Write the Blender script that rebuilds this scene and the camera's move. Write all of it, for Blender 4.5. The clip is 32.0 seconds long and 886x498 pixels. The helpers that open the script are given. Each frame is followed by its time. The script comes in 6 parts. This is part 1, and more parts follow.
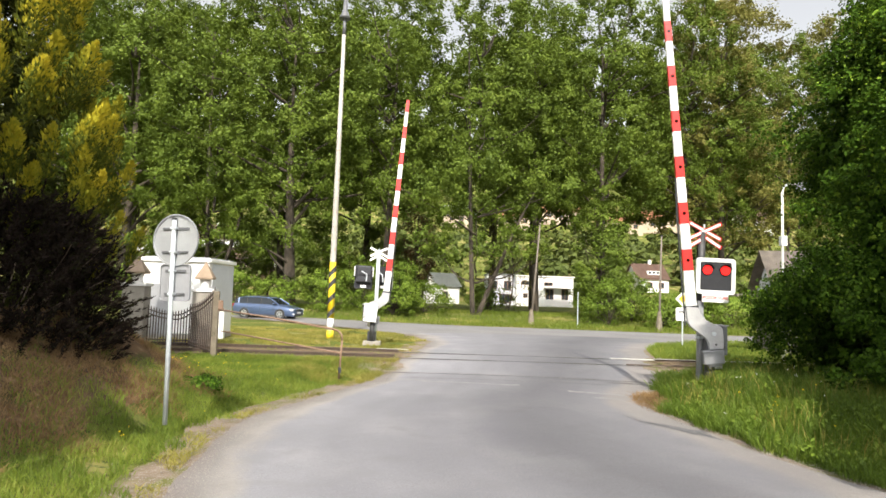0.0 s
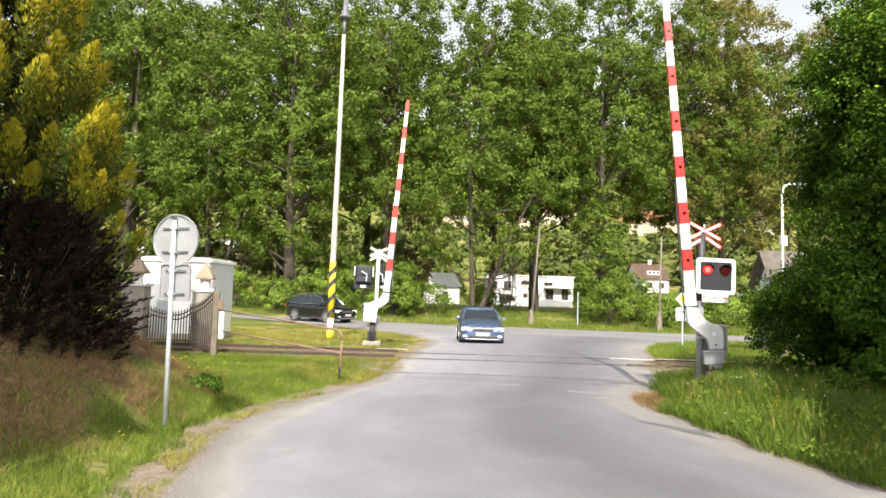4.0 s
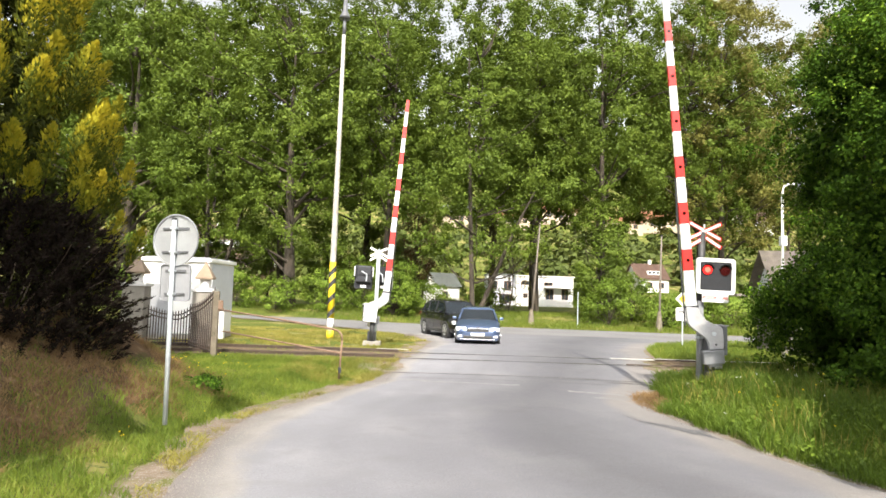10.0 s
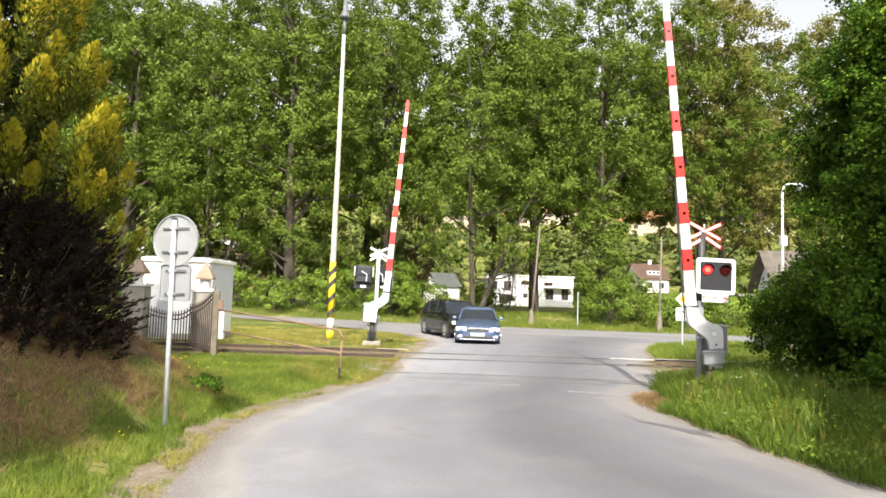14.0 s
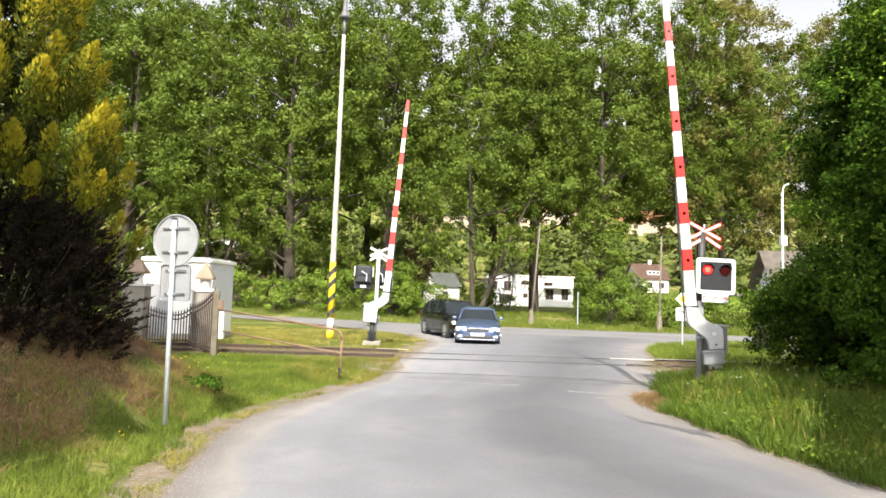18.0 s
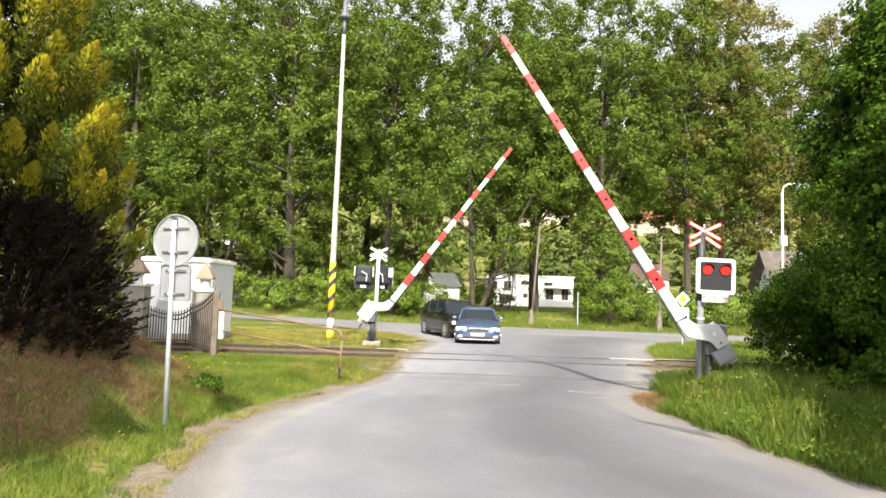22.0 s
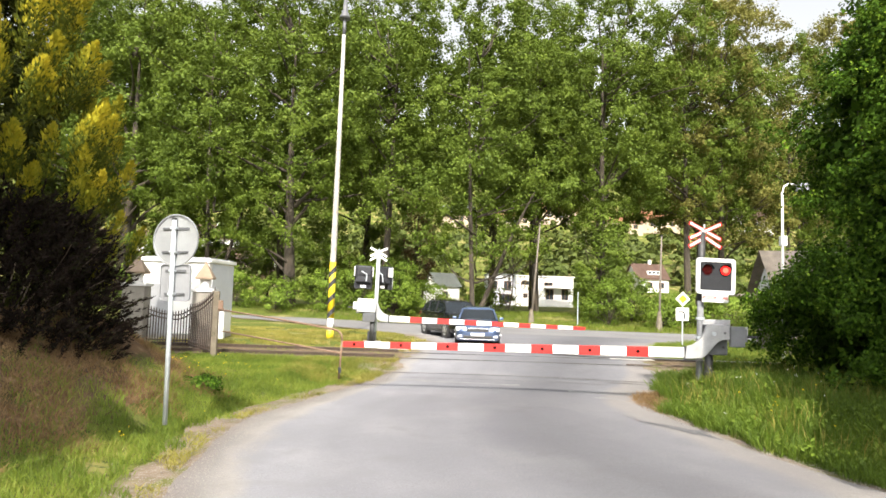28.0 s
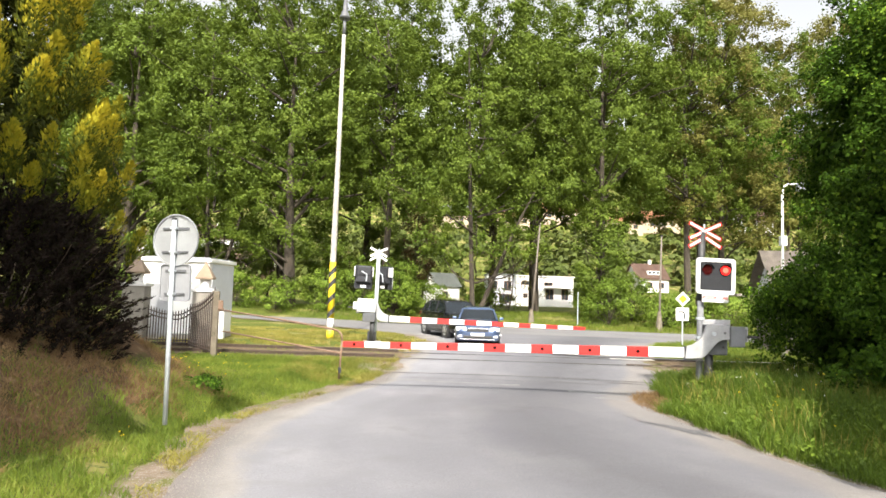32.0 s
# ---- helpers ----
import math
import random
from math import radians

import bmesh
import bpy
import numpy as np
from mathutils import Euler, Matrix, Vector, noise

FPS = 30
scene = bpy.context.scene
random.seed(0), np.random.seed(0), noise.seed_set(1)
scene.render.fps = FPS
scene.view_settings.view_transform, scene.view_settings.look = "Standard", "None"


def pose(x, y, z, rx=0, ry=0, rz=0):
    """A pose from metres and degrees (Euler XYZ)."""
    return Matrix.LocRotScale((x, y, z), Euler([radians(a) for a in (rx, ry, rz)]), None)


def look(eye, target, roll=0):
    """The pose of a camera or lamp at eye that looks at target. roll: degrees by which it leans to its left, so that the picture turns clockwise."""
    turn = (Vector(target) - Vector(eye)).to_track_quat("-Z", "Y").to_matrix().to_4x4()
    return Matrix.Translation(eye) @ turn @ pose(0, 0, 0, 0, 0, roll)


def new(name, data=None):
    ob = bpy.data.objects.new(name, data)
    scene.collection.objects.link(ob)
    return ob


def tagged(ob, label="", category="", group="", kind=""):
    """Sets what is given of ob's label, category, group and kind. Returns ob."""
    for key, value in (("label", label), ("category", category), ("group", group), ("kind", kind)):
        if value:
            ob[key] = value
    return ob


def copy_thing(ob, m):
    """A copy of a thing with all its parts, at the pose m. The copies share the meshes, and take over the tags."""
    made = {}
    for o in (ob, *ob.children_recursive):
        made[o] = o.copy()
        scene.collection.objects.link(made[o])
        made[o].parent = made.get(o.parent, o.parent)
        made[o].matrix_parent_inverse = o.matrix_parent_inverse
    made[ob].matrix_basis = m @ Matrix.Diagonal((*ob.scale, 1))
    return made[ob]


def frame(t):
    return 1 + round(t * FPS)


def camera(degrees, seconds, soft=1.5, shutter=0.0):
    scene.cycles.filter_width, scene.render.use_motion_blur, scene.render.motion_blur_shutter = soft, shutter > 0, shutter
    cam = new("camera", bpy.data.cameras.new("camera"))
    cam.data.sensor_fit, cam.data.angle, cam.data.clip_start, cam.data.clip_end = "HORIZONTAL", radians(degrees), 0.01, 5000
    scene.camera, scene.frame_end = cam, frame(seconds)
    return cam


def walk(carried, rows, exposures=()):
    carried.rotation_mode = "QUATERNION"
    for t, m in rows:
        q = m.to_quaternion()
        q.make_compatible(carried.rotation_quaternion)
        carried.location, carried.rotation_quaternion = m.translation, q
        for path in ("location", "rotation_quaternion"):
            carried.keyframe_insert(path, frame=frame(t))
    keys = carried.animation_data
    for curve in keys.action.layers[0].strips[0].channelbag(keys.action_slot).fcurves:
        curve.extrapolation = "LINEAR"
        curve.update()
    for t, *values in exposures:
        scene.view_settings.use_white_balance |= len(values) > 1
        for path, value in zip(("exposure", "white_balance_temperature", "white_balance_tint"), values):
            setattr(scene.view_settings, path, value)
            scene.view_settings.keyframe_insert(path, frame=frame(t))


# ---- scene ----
cam = camera(70, 32.0, soft=1.6)
EYE = (0.0, 0.0, 1.9)
AIM = (0.0, 10.0, 1.9 + 10.0 * 81 / 1119.7)
BRIGHT = [(0.0, 0.33), (0.5, 0.41), (1.0, 0.46), (2.0, 0.51), (6.0, 0.56), (12.0, 0.58), (23.0, 0.61), (32.0, 0.61)]
walk(cam, [(0.0, look(EYE, AIM, 1.85)), (32.0, look(EYE, AIM, 1.85))], exposures=BRIGHT)

# ---- light ----
SUN_EL, SUN_AZ = radians(43), radians(180.3)
world = bpy.data.worlds.new("sky")
scene.world = world
world.use_nodes = True
wn = world.node_tree.nodes
sky = wn.new("ShaderNodeTexSky")
sky.sky_type = "NISHITA"
sky.sun_disc = False
sky.sun_elevation, sky.sun_rotation = SUN_EL, SUN_AZ
sky.air_density, sky.dust_density, sky.ozone_density = 1.0, 5.0, 1.0
veil = wn.new("ShaderNodeHueSaturation")
veil.inputs["Saturation"].default_value, veil.inputs["Value"].default_value = 0.14, 1.65
world.node_tree.links.new(sky.outputs[0], veil.inputs["Color"])
world.node_tree.links.new(veil.outputs[0], wn["Background"].inputs[0])
wn["Background"].inputs[1].default_value = 0.132
sun_data = bpy.data.lights.new("sun", "SUN")
sun_data.energy, sun_data.angle, sun_data.color = 5.0, radians(0.55), (1.0, 0.93, 0.80)
sun = new("sun", sun_data)
SUN_FROM = Vector((math.sin(SUN_AZ) * math.cos(SUN_EL), math.cos(SUN_AZ) * math.cos(SUN_EL), math.sin(SUN_EL)))
sun.matrix_world = look(SUN_FROM * 60, (0, 0, 0))


# ---- materials ----
def nodes_of(m):
    m.use_nodes = True
    return m.node_tree.nodes, m.node_tree.links, m.node_tree.nodes["Principled BSDF"]


def surface(name, a, b=None, scale=6.0, rough=0.7, metal=0.0, bump=0.0, bump_scale=None, fine=40.0, wear=None, wear_amount=0.0, per_piece=0.0, coat=0.0, streak=(1, 1, 1)):
    """A painted, mineral or metal surface: two colours mixed by coarse and fine noise, with relief, worn spots and a shift from piece to piece."""
    m = bpy.data.materials.new(name)
    n, l, p = nodes_of(m)
    b = b or tuple(c * 0.8 for c in a)
    tc = n.new("ShaderNodeTexCoord")
    mp = n.new("ShaderNodeMapping")
    mp.inputs["Scale"].default_value = streak
    l.new(tc.outputs["Object"], mp.inputs[0])
    n1, n2 = n.new("ShaderNodeTexNoise"), n.new("ShaderNodeTexNoise")
    n1.inputs["Scale"].default_value, n2.inputs["Scale"].default_value = scale, fine
    n1.inputs["Detail"].default_value, n2.inputs["Detail"].default_value = 5, 3
    l.new(mp.outputs[0], n1.inputs[0]), l.new(mp.outputs[0], n2.inputs[0])
    add = n.new("ShaderNodeMath")
    add.operation = "MULTIPLY_ADD"
    add.inputs[1].default_value = 0.45
    l.new(n2.outputs[0], add.inputs[0]), l.new(n1.outputs[0], add.inputs[2])
    ramp = n.new("ShaderNodeMapRange")
    ramp.inputs[1].default_value, ramp.inputs[2].default_value = 0.5, 0.95
    l.new(add.outputs[0], ramp.inputs[0])
    mix = n.new("ShaderNodeMix")
    mix.data_type = "RGBA"
    mix.inputs[6].default_value, mix.inputs[7].default_value = (*a, 1), (*b, 1)
    l.new(ramp.outputs[0], mix.inputs[0])
    out = mix.outputs[2]
    if wear:
        n3 = n.new("ShaderNodeTexNoise")
        n3.inputs["Scale"].default_value, n3.inputs["Detail"].default_value = scale * 2.3, 8
        l.new(tc.outputs["Object"], n3.inputs[0])
        r3 = n.new("ShaderNodeMapRange")
        r3.inputs[1].default_value, r3.inputs[2].default_value = 0.75 - wear_amount, 0.85 - wear_amount
        l.new(n3.outputs[0], r3.inputs[0])
        mw = n.new("ShaderNodeMix")
        mw.data_type = "RGBA"
        mw.inputs[7].default_value = (*wear, 1)
        l.new(r3.outputs[0], mw.inputs[0]), l.new(out, mw.inputs[6])
        out = mw.outputs[2]
    if per_piece:
        oi = n.new("ShaderNodeObjectInfo")
        mr = n.new("ShaderNodeMapRange")
        mr.inputs[3].default_value, mr.inputs[4].default_value = 1 - per_piece, 1 + per_piece
        hs = n.new("ShaderNodeHueSaturation")
        l.new(oi.outputs["Random"], mr.inputs[0]), l.new(mr.outputs[0], hs.inputs["Value"]), l.new(out, hs.inputs["Color"])
        out = hs.outputs[0]
    l.new(out, p.inputs["Base Color"])
    p.inputs["Roughness"].default_value, p.inputs["Metallic"].default_value = rough, metal
    p.inputs["Coat Weight"].default_value = coat
    p.inputs["Coat Roughness"].default_value = 0.06
    if bump:
        bp = n.new("ShaderNodeBump")
        bp.inputs["Strength"].default_value, bp.inputs["Distance"].default_value = bump, 0.02
        nb = n.new("ShaderNodeTexNoise")
        nb.inputs["Scale"].default_value, nb.inputs["Detail"].default_value = bump_scale or fine, 5
        l.new(tc.outputs["Object"], nb.inputs[0]), l.new(nb.outputs[0], bp.inputs["Height"]), l.new(bp.outputs[0], p.inputs["Normal"])
    return m


def foliage(name, a, b, c=None, through_light=0.3, rough=0.55, gloss=0.25, patch=0.0, patch_scale=0.35):
    """Leaves: a colour for each leaf between a and b, a few towards c, with light coming through them; patch shifts whole boughs."""
    m = bpy.data.materials.new(name)
    n, l, p = nodes_of(m)
    geo = n.new("ShaderNodeNewGeometry")
    ramp = n.new("ShaderNodeValToRGB")
    ramp.color_ramp.elements[0].color, ramp.color_ramp.elements[1].color = (*a, 1), (*b, 1)
    if c:
        ramp.color_ramp.elements[1].position = 0.8
        e = ramp.color_ramp.elements.new(1.0)
        e.color = (*c, 1)
    fac = geo.outputs["Random Per Island"]
    if patch:
        tc = n.new("ShaderNodeTexCoord")
        nz = n.new("ShaderNodeTexNoise")
        nz.inputs["Scale"].default_value, nz.inputs["Detail"].default_value = patch_scale, 3
        l.new(tc.outputs["Object"], nz.inputs[0])
        mr = n.new("ShaderNodeMapRange")
        mr.inputs[1].default_value, mr.inputs[2].default_value = 0.35, 0.65
        l.new(nz.outputs[0], mr.inputs[0])
        mx = n.new("ShaderNodeMix")
        mx.inputs[0].default_value = patch
        l.new(fac, mx.inputs[2]), l.new(mr.outputs[0], mx.inputs[3])
        fac = mx.outputs[0]
    l.new(fac, ramp.inputs[0])
    l.new(ramp.outputs[0], p.inputs["Base Color"])
    p.inputs["Roughness"].default_value = rough
    p.inputs["Specular IOR Level"].default_value = gloss
    tr = n.new("ShaderNodeBsdfTranslucent")
    hs = n.new("ShaderNodeHueSaturation")
    hs.inputs["Hue"].default_value, hs.inputs["Value"].default_value = 0.485, 1.3
    l.new(ramp.outputs[0], hs.inputs["Color"]), l.new(hs.outputs[0], tr.inputs[0])
    sh = n.new("ShaderNodeMixShader")
    sh.inputs[0].default_value = through_light
    l.new(p.outputs[0], sh.inputs[1]), l.new(tr.outputs[0], sh.inputs[2])
    l.new(sh.outputs[0], n["Material Output"].inputs[0])
    return m


def glow(name, color, strength):
    m = bpy.data.materials.new(name)
    n, l, p = nodes_of(m)
    p.inputs["Base Color"].default_value = (*color, 1)
    p.inputs["Emission Color"].default_value = (*color, 1)
    p.inputs["Emission Strength"].default_value = strength
    return m


def ground_mix(name, layers, bump=0.6):
    """Soil and turf: colours laid over one another by noises of different size. layers: (colour, noise scale, from, to)."""
    m = bpy.data.materials.new(name)
    n, l, p = nodes_of(m)
    tc = n.new("ShaderNodeTexCoord")
    out = None
    for col, scale, lo, hi in layers:
        if out is None:
            rgb = n.new("ShaderNodeRGB")
            rgb.outputs[0].default_value = (*col, 1)
            out = rgb.outputs[0]
            continue
        nz = n.new("ShaderNodeTexNoise")
        nz.inputs["Scale"].default_value, nz.inputs["Detail"].default_value = scale, 6
        l.new(tc.outputs["Object"], nz.inputs[0])
        mr = n.new("ShaderNodeMapRange")
        mr.inputs[1].default_value, mr.inputs[2].default_value = lo, hi
        l.new(nz.outputs[0], mr.inputs[0])
        mx = n.new("ShaderNodeMix")
        mx.data_type = "RGBA"
        mx.inputs[7].default_value = (*col, 1)
        l.new(mr.outputs[0], mx.inputs[0]), l.new(out, mx.inputs[6])
        out = mx.outputs[2]
    l.new(out, p.inputs["Base Color"])
    p.inputs["Roughness"].default_value = 0.95
    p.inputs["Specular IOR Level"].default_value = 0.15
    bp, nb = n.new("ShaderNodeBump"), n.new("ShaderNodeTexNoise")
    bp.inputs["Strength"].default_value, bp.inputs["Distance"].default_value = bump, 0.05
    nb.inputs["Scale"].default_value, nb.inputs["Detail"].default_value = 14, 8
    l.new(tc.outputs["Object"], nb.inputs[0]), l.new(nb.outputs[0], bp.inputs["Height"]), l.new(bp.outputs[0], p.inputs["Normal"])
    return m


M_TURF = ground_mix("turf", [((0.12, 0.14, 0.025), 1, 0, 1), ((0.075, 0.10, 0.016), 0.9, 0.42, 0.62), ((0.27, 0.23, 0.09), 0.45, 0.5, 0.66), ((0.035, 0.05, 0.014), 9, 0.5, 0.7)])
M_ASPHALT = ground_mix("worn_asphalt", [((0.190, 0.189, 0.204), 1, 0, 1), ((0.162, 0.161, 0.177), 0.3, 0.4, 0.65), ((0.22, 0.217, 0.228), 0.7, 0.5, 0.75), ((0.15, 0.148, 0.155), 55, 0.50, 0.72), ((0.255, 0.25, 0.253), 90, 0.58, 0.72), ((0.17, 0.168, 0.178), 1.7, 0.55, 0.75)], bump=0.25)
def wheel_tracks(m):
    """Polished darker wheel paths and a dusty paler edge along a road, by its across and along coordinates."""
    n, l = m.node_tree.nodes, m.node_tree.links
    p = n["Principled BSDF"]
    src = p.inputs["Base Color"].links[0].from_socket
    uv, sep = n.new("ShaderNodeUVMap"), n.new("ShaderNodeSeparateXYZ")
    l.new(uv.outputs[0], sep.inputs[0])
    nz = n.new("ShaderNodeTexNoise")
    nz.inputs["Scale"].default_value, nz.inputs["Detail"].default_value = 3.0, 4
    mp = n.new("ShaderNodeMapping")
    mp.inputs["Scale"].default_value = (2.0, 0.12, 1)
    l.new(uv.outputs[0], mp.inputs[0]), l.new(mp.outputs[0], nz.inputs[0])
    ma = n.new("ShaderNodeMath")
    ma.operation = "MULTIPLY_ADD"
    ma.inputs[1].default_value = 0.16
    l.new(nz.outputs[0], ma.inputs[0]), l.new(sep.outputs[0], ma.inputs[2])
    ramp = n.new("ShaderNodeValToRGB")
    e = ramp.color_ramp.elements
    e[0].position, e[0].color = 0.07, (1.02, 0.90, 0.80, 1)
    e[1].position, e[1].color = 1.0, (1.18, 1.12, 1.02, 1)
    for pos, v in ((0.115, 1.10), (0.145, 1.34), (0.175, 1.20), (0.25, 1.16), (0.31, 1.04), (0.36, 1.06), (0.43, 0.92), (0.50, 0.94), (0.56, 0.84), (0.62, 0.74), (0.72, 0.64), (0.84, 0.74), (0.95, 0.92)):
        k = e.new(pos)
        k.color = (v * (1.05 if pos < 0.15 else 1), v, v * (0.90 if pos < 0.15 else 1.01), 1)
    l.new(ma.outputs[0], ramp.inputs[0])
    mx = n.new("ShaderNodeMix")
    mx.data_type, mx.blend_type = "RGBA", "MULTIPLY"
    mx.inputs[0].default_value = 1.0
    l.new(src, mx.inputs[6]), l.new(ramp.outputs[0], mx.inputs[7]), l.new(mx.outputs[2], p.inputs["Base Color"])


wheel_tracks(M_ASPHALT)
M_CROSSROAD = ground_mix("cross_road_asphalt", [((0.20, 0.195, 0.198), 1, 0, 1), ((0.165, 0.16, 0.163), 0.3, 0.42, 0.62), ((0.13, 0.13, 0.13), 60, 0.52, 0.75), ((0.3, 0.29, 0.28), 80, 0.6, 0.75)], bump=0.25)
M_SAND = ground_mix("sandy_shoulder", [((0.21, 0.165, 0.125), 1, 0, 1), ((0.16, 0.125, 0.09), 3, 0.42, 0.62), ((0.28, 0.245, 0.21), 18, 0.52, 0.7), ((0.14, 0.14, 0.05), 2.2, 0.52, 0.64)])
M_GRIT = surface("pale_grit", (0.36, 0.33, 0.30), (0.24, 0.215, 0.19), 3, 0.95)
M_SOIL = ground_mix("bank_soil", [((0.16, 0.10, 0.055), 1, 0, 1), ((0.09, 0.06, 0.035), 2, 0.42, 0.62), ((0.25, 0.17, 0.095), 5, 0.52, 0.7), ((0.07, 0.085, 0.02), 1.2, 0.58, 0.68)], bump=1.0)
M_BALLAST = ground_mix("rusty_ballast", [((0.16, 0.115, 0.07), 1, 0, 1), ((0.09, 0.065, 0.042), 6, 0.45, 0.6), ((0.27, 0.21, 0.14), 25, 0.5, 0.68), ((0.12, 0.14, 0.03), 1.3, 0.55, 0.7)], bump=1.0)
M_ROADDARK = surface("dark_road_patch", (0.088, 0.087, 0.092), (0.105, 0.104, 0.11), 2, 0.85, wear=(0.125, 0.123, 0.13), wear_amount=0.24)
M_SCRAPE = surface("scraped_asphalt", (0.22, 0.215, 0.215), (0.17, 0.167, 0.17), 3, 0.9, wear=(0.18, 0.177, 0.18), wear_amount=0.22)
M_SEAM = surface("tar_seam", (0.035, 0.033, 0.032), (0.08, 0.075, 0.07), 3, 0.8, wear=(0.16, 0.15, 0.14), wear_amount=0.18)
M_RAIL = surface("rusty_rail_web", (0.06, 0.042, 0.032), (0.10, 0.07, 0.052), 8, 0.8)
# worn steel, its sky reflection put in as a pale diffuse colour
M_RAILTOP = surface("pale_glint_rail_head", (0.75, 0.74, 0.73), (0.62, 0.6, 0.58), 4, 0.35, 0.35)
M_SLEEPER = surface("sleeper_wood", (0.09, 0.06, 0.04), (0.17, 0.12, 0.08), 6, 0.9, bump=0.4, per_piece=0.25)
M_WHITE = surface("white_paint", (0.80, 0.80, 0.79), (0.74, 0.74, 0.72), 5, 0.42, wear=(0.52, 0.5, 0.46), wear_amount=0.02)
M_REDPAINT = surface("red_band_foil", (0.56, 0.03, 0.026), (0.50, 0.026, 0.022), 6, 0.4)
M_REFLECT = surface("dark_reflector", (0.04, 0.004, 0.004), (0.03, 0.003, 0.003), 20, 0.15)
M_GREY = surface("grey_enamel", (0.29, 0.295, 0.31), (0.23, 0.235, 0.25), 4, 0.5, wear=(0.24, 0.22, 0.2), wear_amount=0.06)
M_WEIGHT = surface("weathered_weight_casting", (0.20, 0.205, 0.22), (0.145, 0.15, 0.16), 4, 0.55, wear=(0.28, 0.27, 0.26), wear_amount=0.06)
M_CRANK = surface("dull_white_casting", (0.42, 0.42, 0.425), (0.31, 0.31, 0.315), 5, 0.5, wear=(0.3, 0.29, 0.27), wear_amount=0.06)
M_GALV = surface("galvanised_steel", (0.56, 0.60, 0.63), (0.46, 0.50, 0.53), 14, 0.45, 0.2, bump=0.05)
M_ALU = surface("sign_back_aluminium", (0.36, 0.37, 0.38), (0.31, 0.32, 0.33), 5, 0.5, 0.2, wear=(0.28, 0.28, 0.28), wear_amount=0.05)
M_BLACK = surface("black_steel", (0.025, 0.025, 0.027), (0.05, 0.05, 0.05), 6, 0.5)
M_DARKGREY = surface("dark_grey_plastic", (0.026, 0.027, 0.032), (0.018, 0.019, 0.023), 8, 0.55)
M_LENS = surface("unlit_red_lens", (0.045, 0.005, 0.005), (0.03, 0.004, 0.004), 30, 0.2)
M_BULB = glow("lit_red_lamp", (1.0, 0.012, 0.01), 0.5)
M_BULBHOT = glow("lit_lamp_core", (1.0, 0.07, 0.045), 2.6)
M_CONCRETE = surface("weathered_concrete", (0.34, 0.31, 0.27), (0.24, 0.22, 0.19), 3, 0.9, bump=0.4, wear=(0.2, 0.19, 0.16), wear_amount=0.1)
M_MOSSY = surface("dirty_mossy_concrete", (0.20, 0.17, 0.13), (0.12, 0.10, 0.072), 3, 0.95, bump=0.6, wear=(0.09, 0.085, 0.05), wear_amount=0.16)
M_CASE = surface("dark_drive_case", (0.13, 0.132, 0.14), (0.09, 0.092, 0.1), 5, 0.5)
M_LIMEWHITE = surface("limewashed_plaster", (0.80, 0.79, 0.77), (0.72, 0.71, 0.69), 1.6, 0.85, bump=0.15, wear=(0.55, 0.52, 0.48), wear_amount=0.02)
# grey render; on the hut it paints the shaded side of white plaster
M_HUTSIDE = surface("grey_and_shaded_plaster", (0.60, 0.61, 0.64), (0.54, 0.55, 0.58), 2, 0.85, bump=0.15)
M_SANDSTONE = surface("brown_sandstone", (0.33, 0.25, 0.18), (0.24, 0.18, 0.13), 4, 0.95, bump=0.5)
M_IRON = surface("wrought_iron", (0.035, 0.03, 0.028), (0.08, 0.05, 0.035), 10, 0.6)
M_RUSTPIPE = surface("rusty_pipe", (0.17, 0.10, 0.065), (0.26, 0.17, 0.12), 9, 0.8, wear=(0.42, 0.36, 0.3), wear_amount=0.1)
M_YELLOW = surface("yellow_paint", (0.78, 0.58, 0.02), (0.66, 0.48, 0.02), 6, 0.5, wear=(0.5, 0.45, 0.3), wear_amount=0.04)
M_POLE = surface("grey_painted_pole", (0.40, 0.385, 0.35), (0.33, 0.305, 0.27), 3, 0.55, wear=(0.30, 0.17, 0.09), wear_amount=0.12, streak=(1, 1, 0.15))
M_BARK = surface("tree_bark", (0.085, 0.068, 0.05), (0.042, 0.033, 0.025), 5, 0.95, bump=0.9, bump_scale=9, streak=(1, 1, 0.25))
M_TWIG = surface("bare_twig", (0.20, 0.15, 0.11), (0.13, 0.10, 0.075), 6, 0.95)
M_WOODPOLE = surface("grey_wood_pole", (0.19, 0.16, 0.135), (0.12, 0.10, 0.08), 6, 0.9, bump=0.4, streak=(1, 1, 0.1))
M_WALLWHITE = surface("white_render", (0.80, 0.79, 0.77), (0.74, 0.73, 0.70), 0.7, 0.9, wear=(0.6, 0.58, 0.54), wear_amount=0.02)
M_WALLCREAM = surface("cream_render", (0.43, 0.35, 0.25), (0.36, 0.29, 0.21), 0.7, 0.9)
M_ROOFBROWN = surface("brown_roof_tiles", (0.20, 0.125, 0.095), (0.145, 0.09, 0.07), 1.2, 0.9, fine=8, bump=0.6, bump_scale=5)
M_ROOFORANGE = surface("orange_roof_tiles", (0.40, 0.19, 0.10), (0.30, 0.14, 0.075), 0.8, 0.85, fine=6, bump=0.5, bump_scale=5)
M_ROOFGREY = surface("grey_roof_sheet", (0.20, 0.215, 0.20), (0.15, 0.165, 0.15), 1.2, 0.8)
M_SHINGLE = surface("weathered_shingle", (0.27, 0.235, 0.20), (0.18, 0.155, 0.13), 3, 0.95, fine=20, bump=0.6)
M_PANE = surface("window_glass", (0.025, 0.03, 0.035), (0.04, 0.045, 0.05), 2, 0.08)
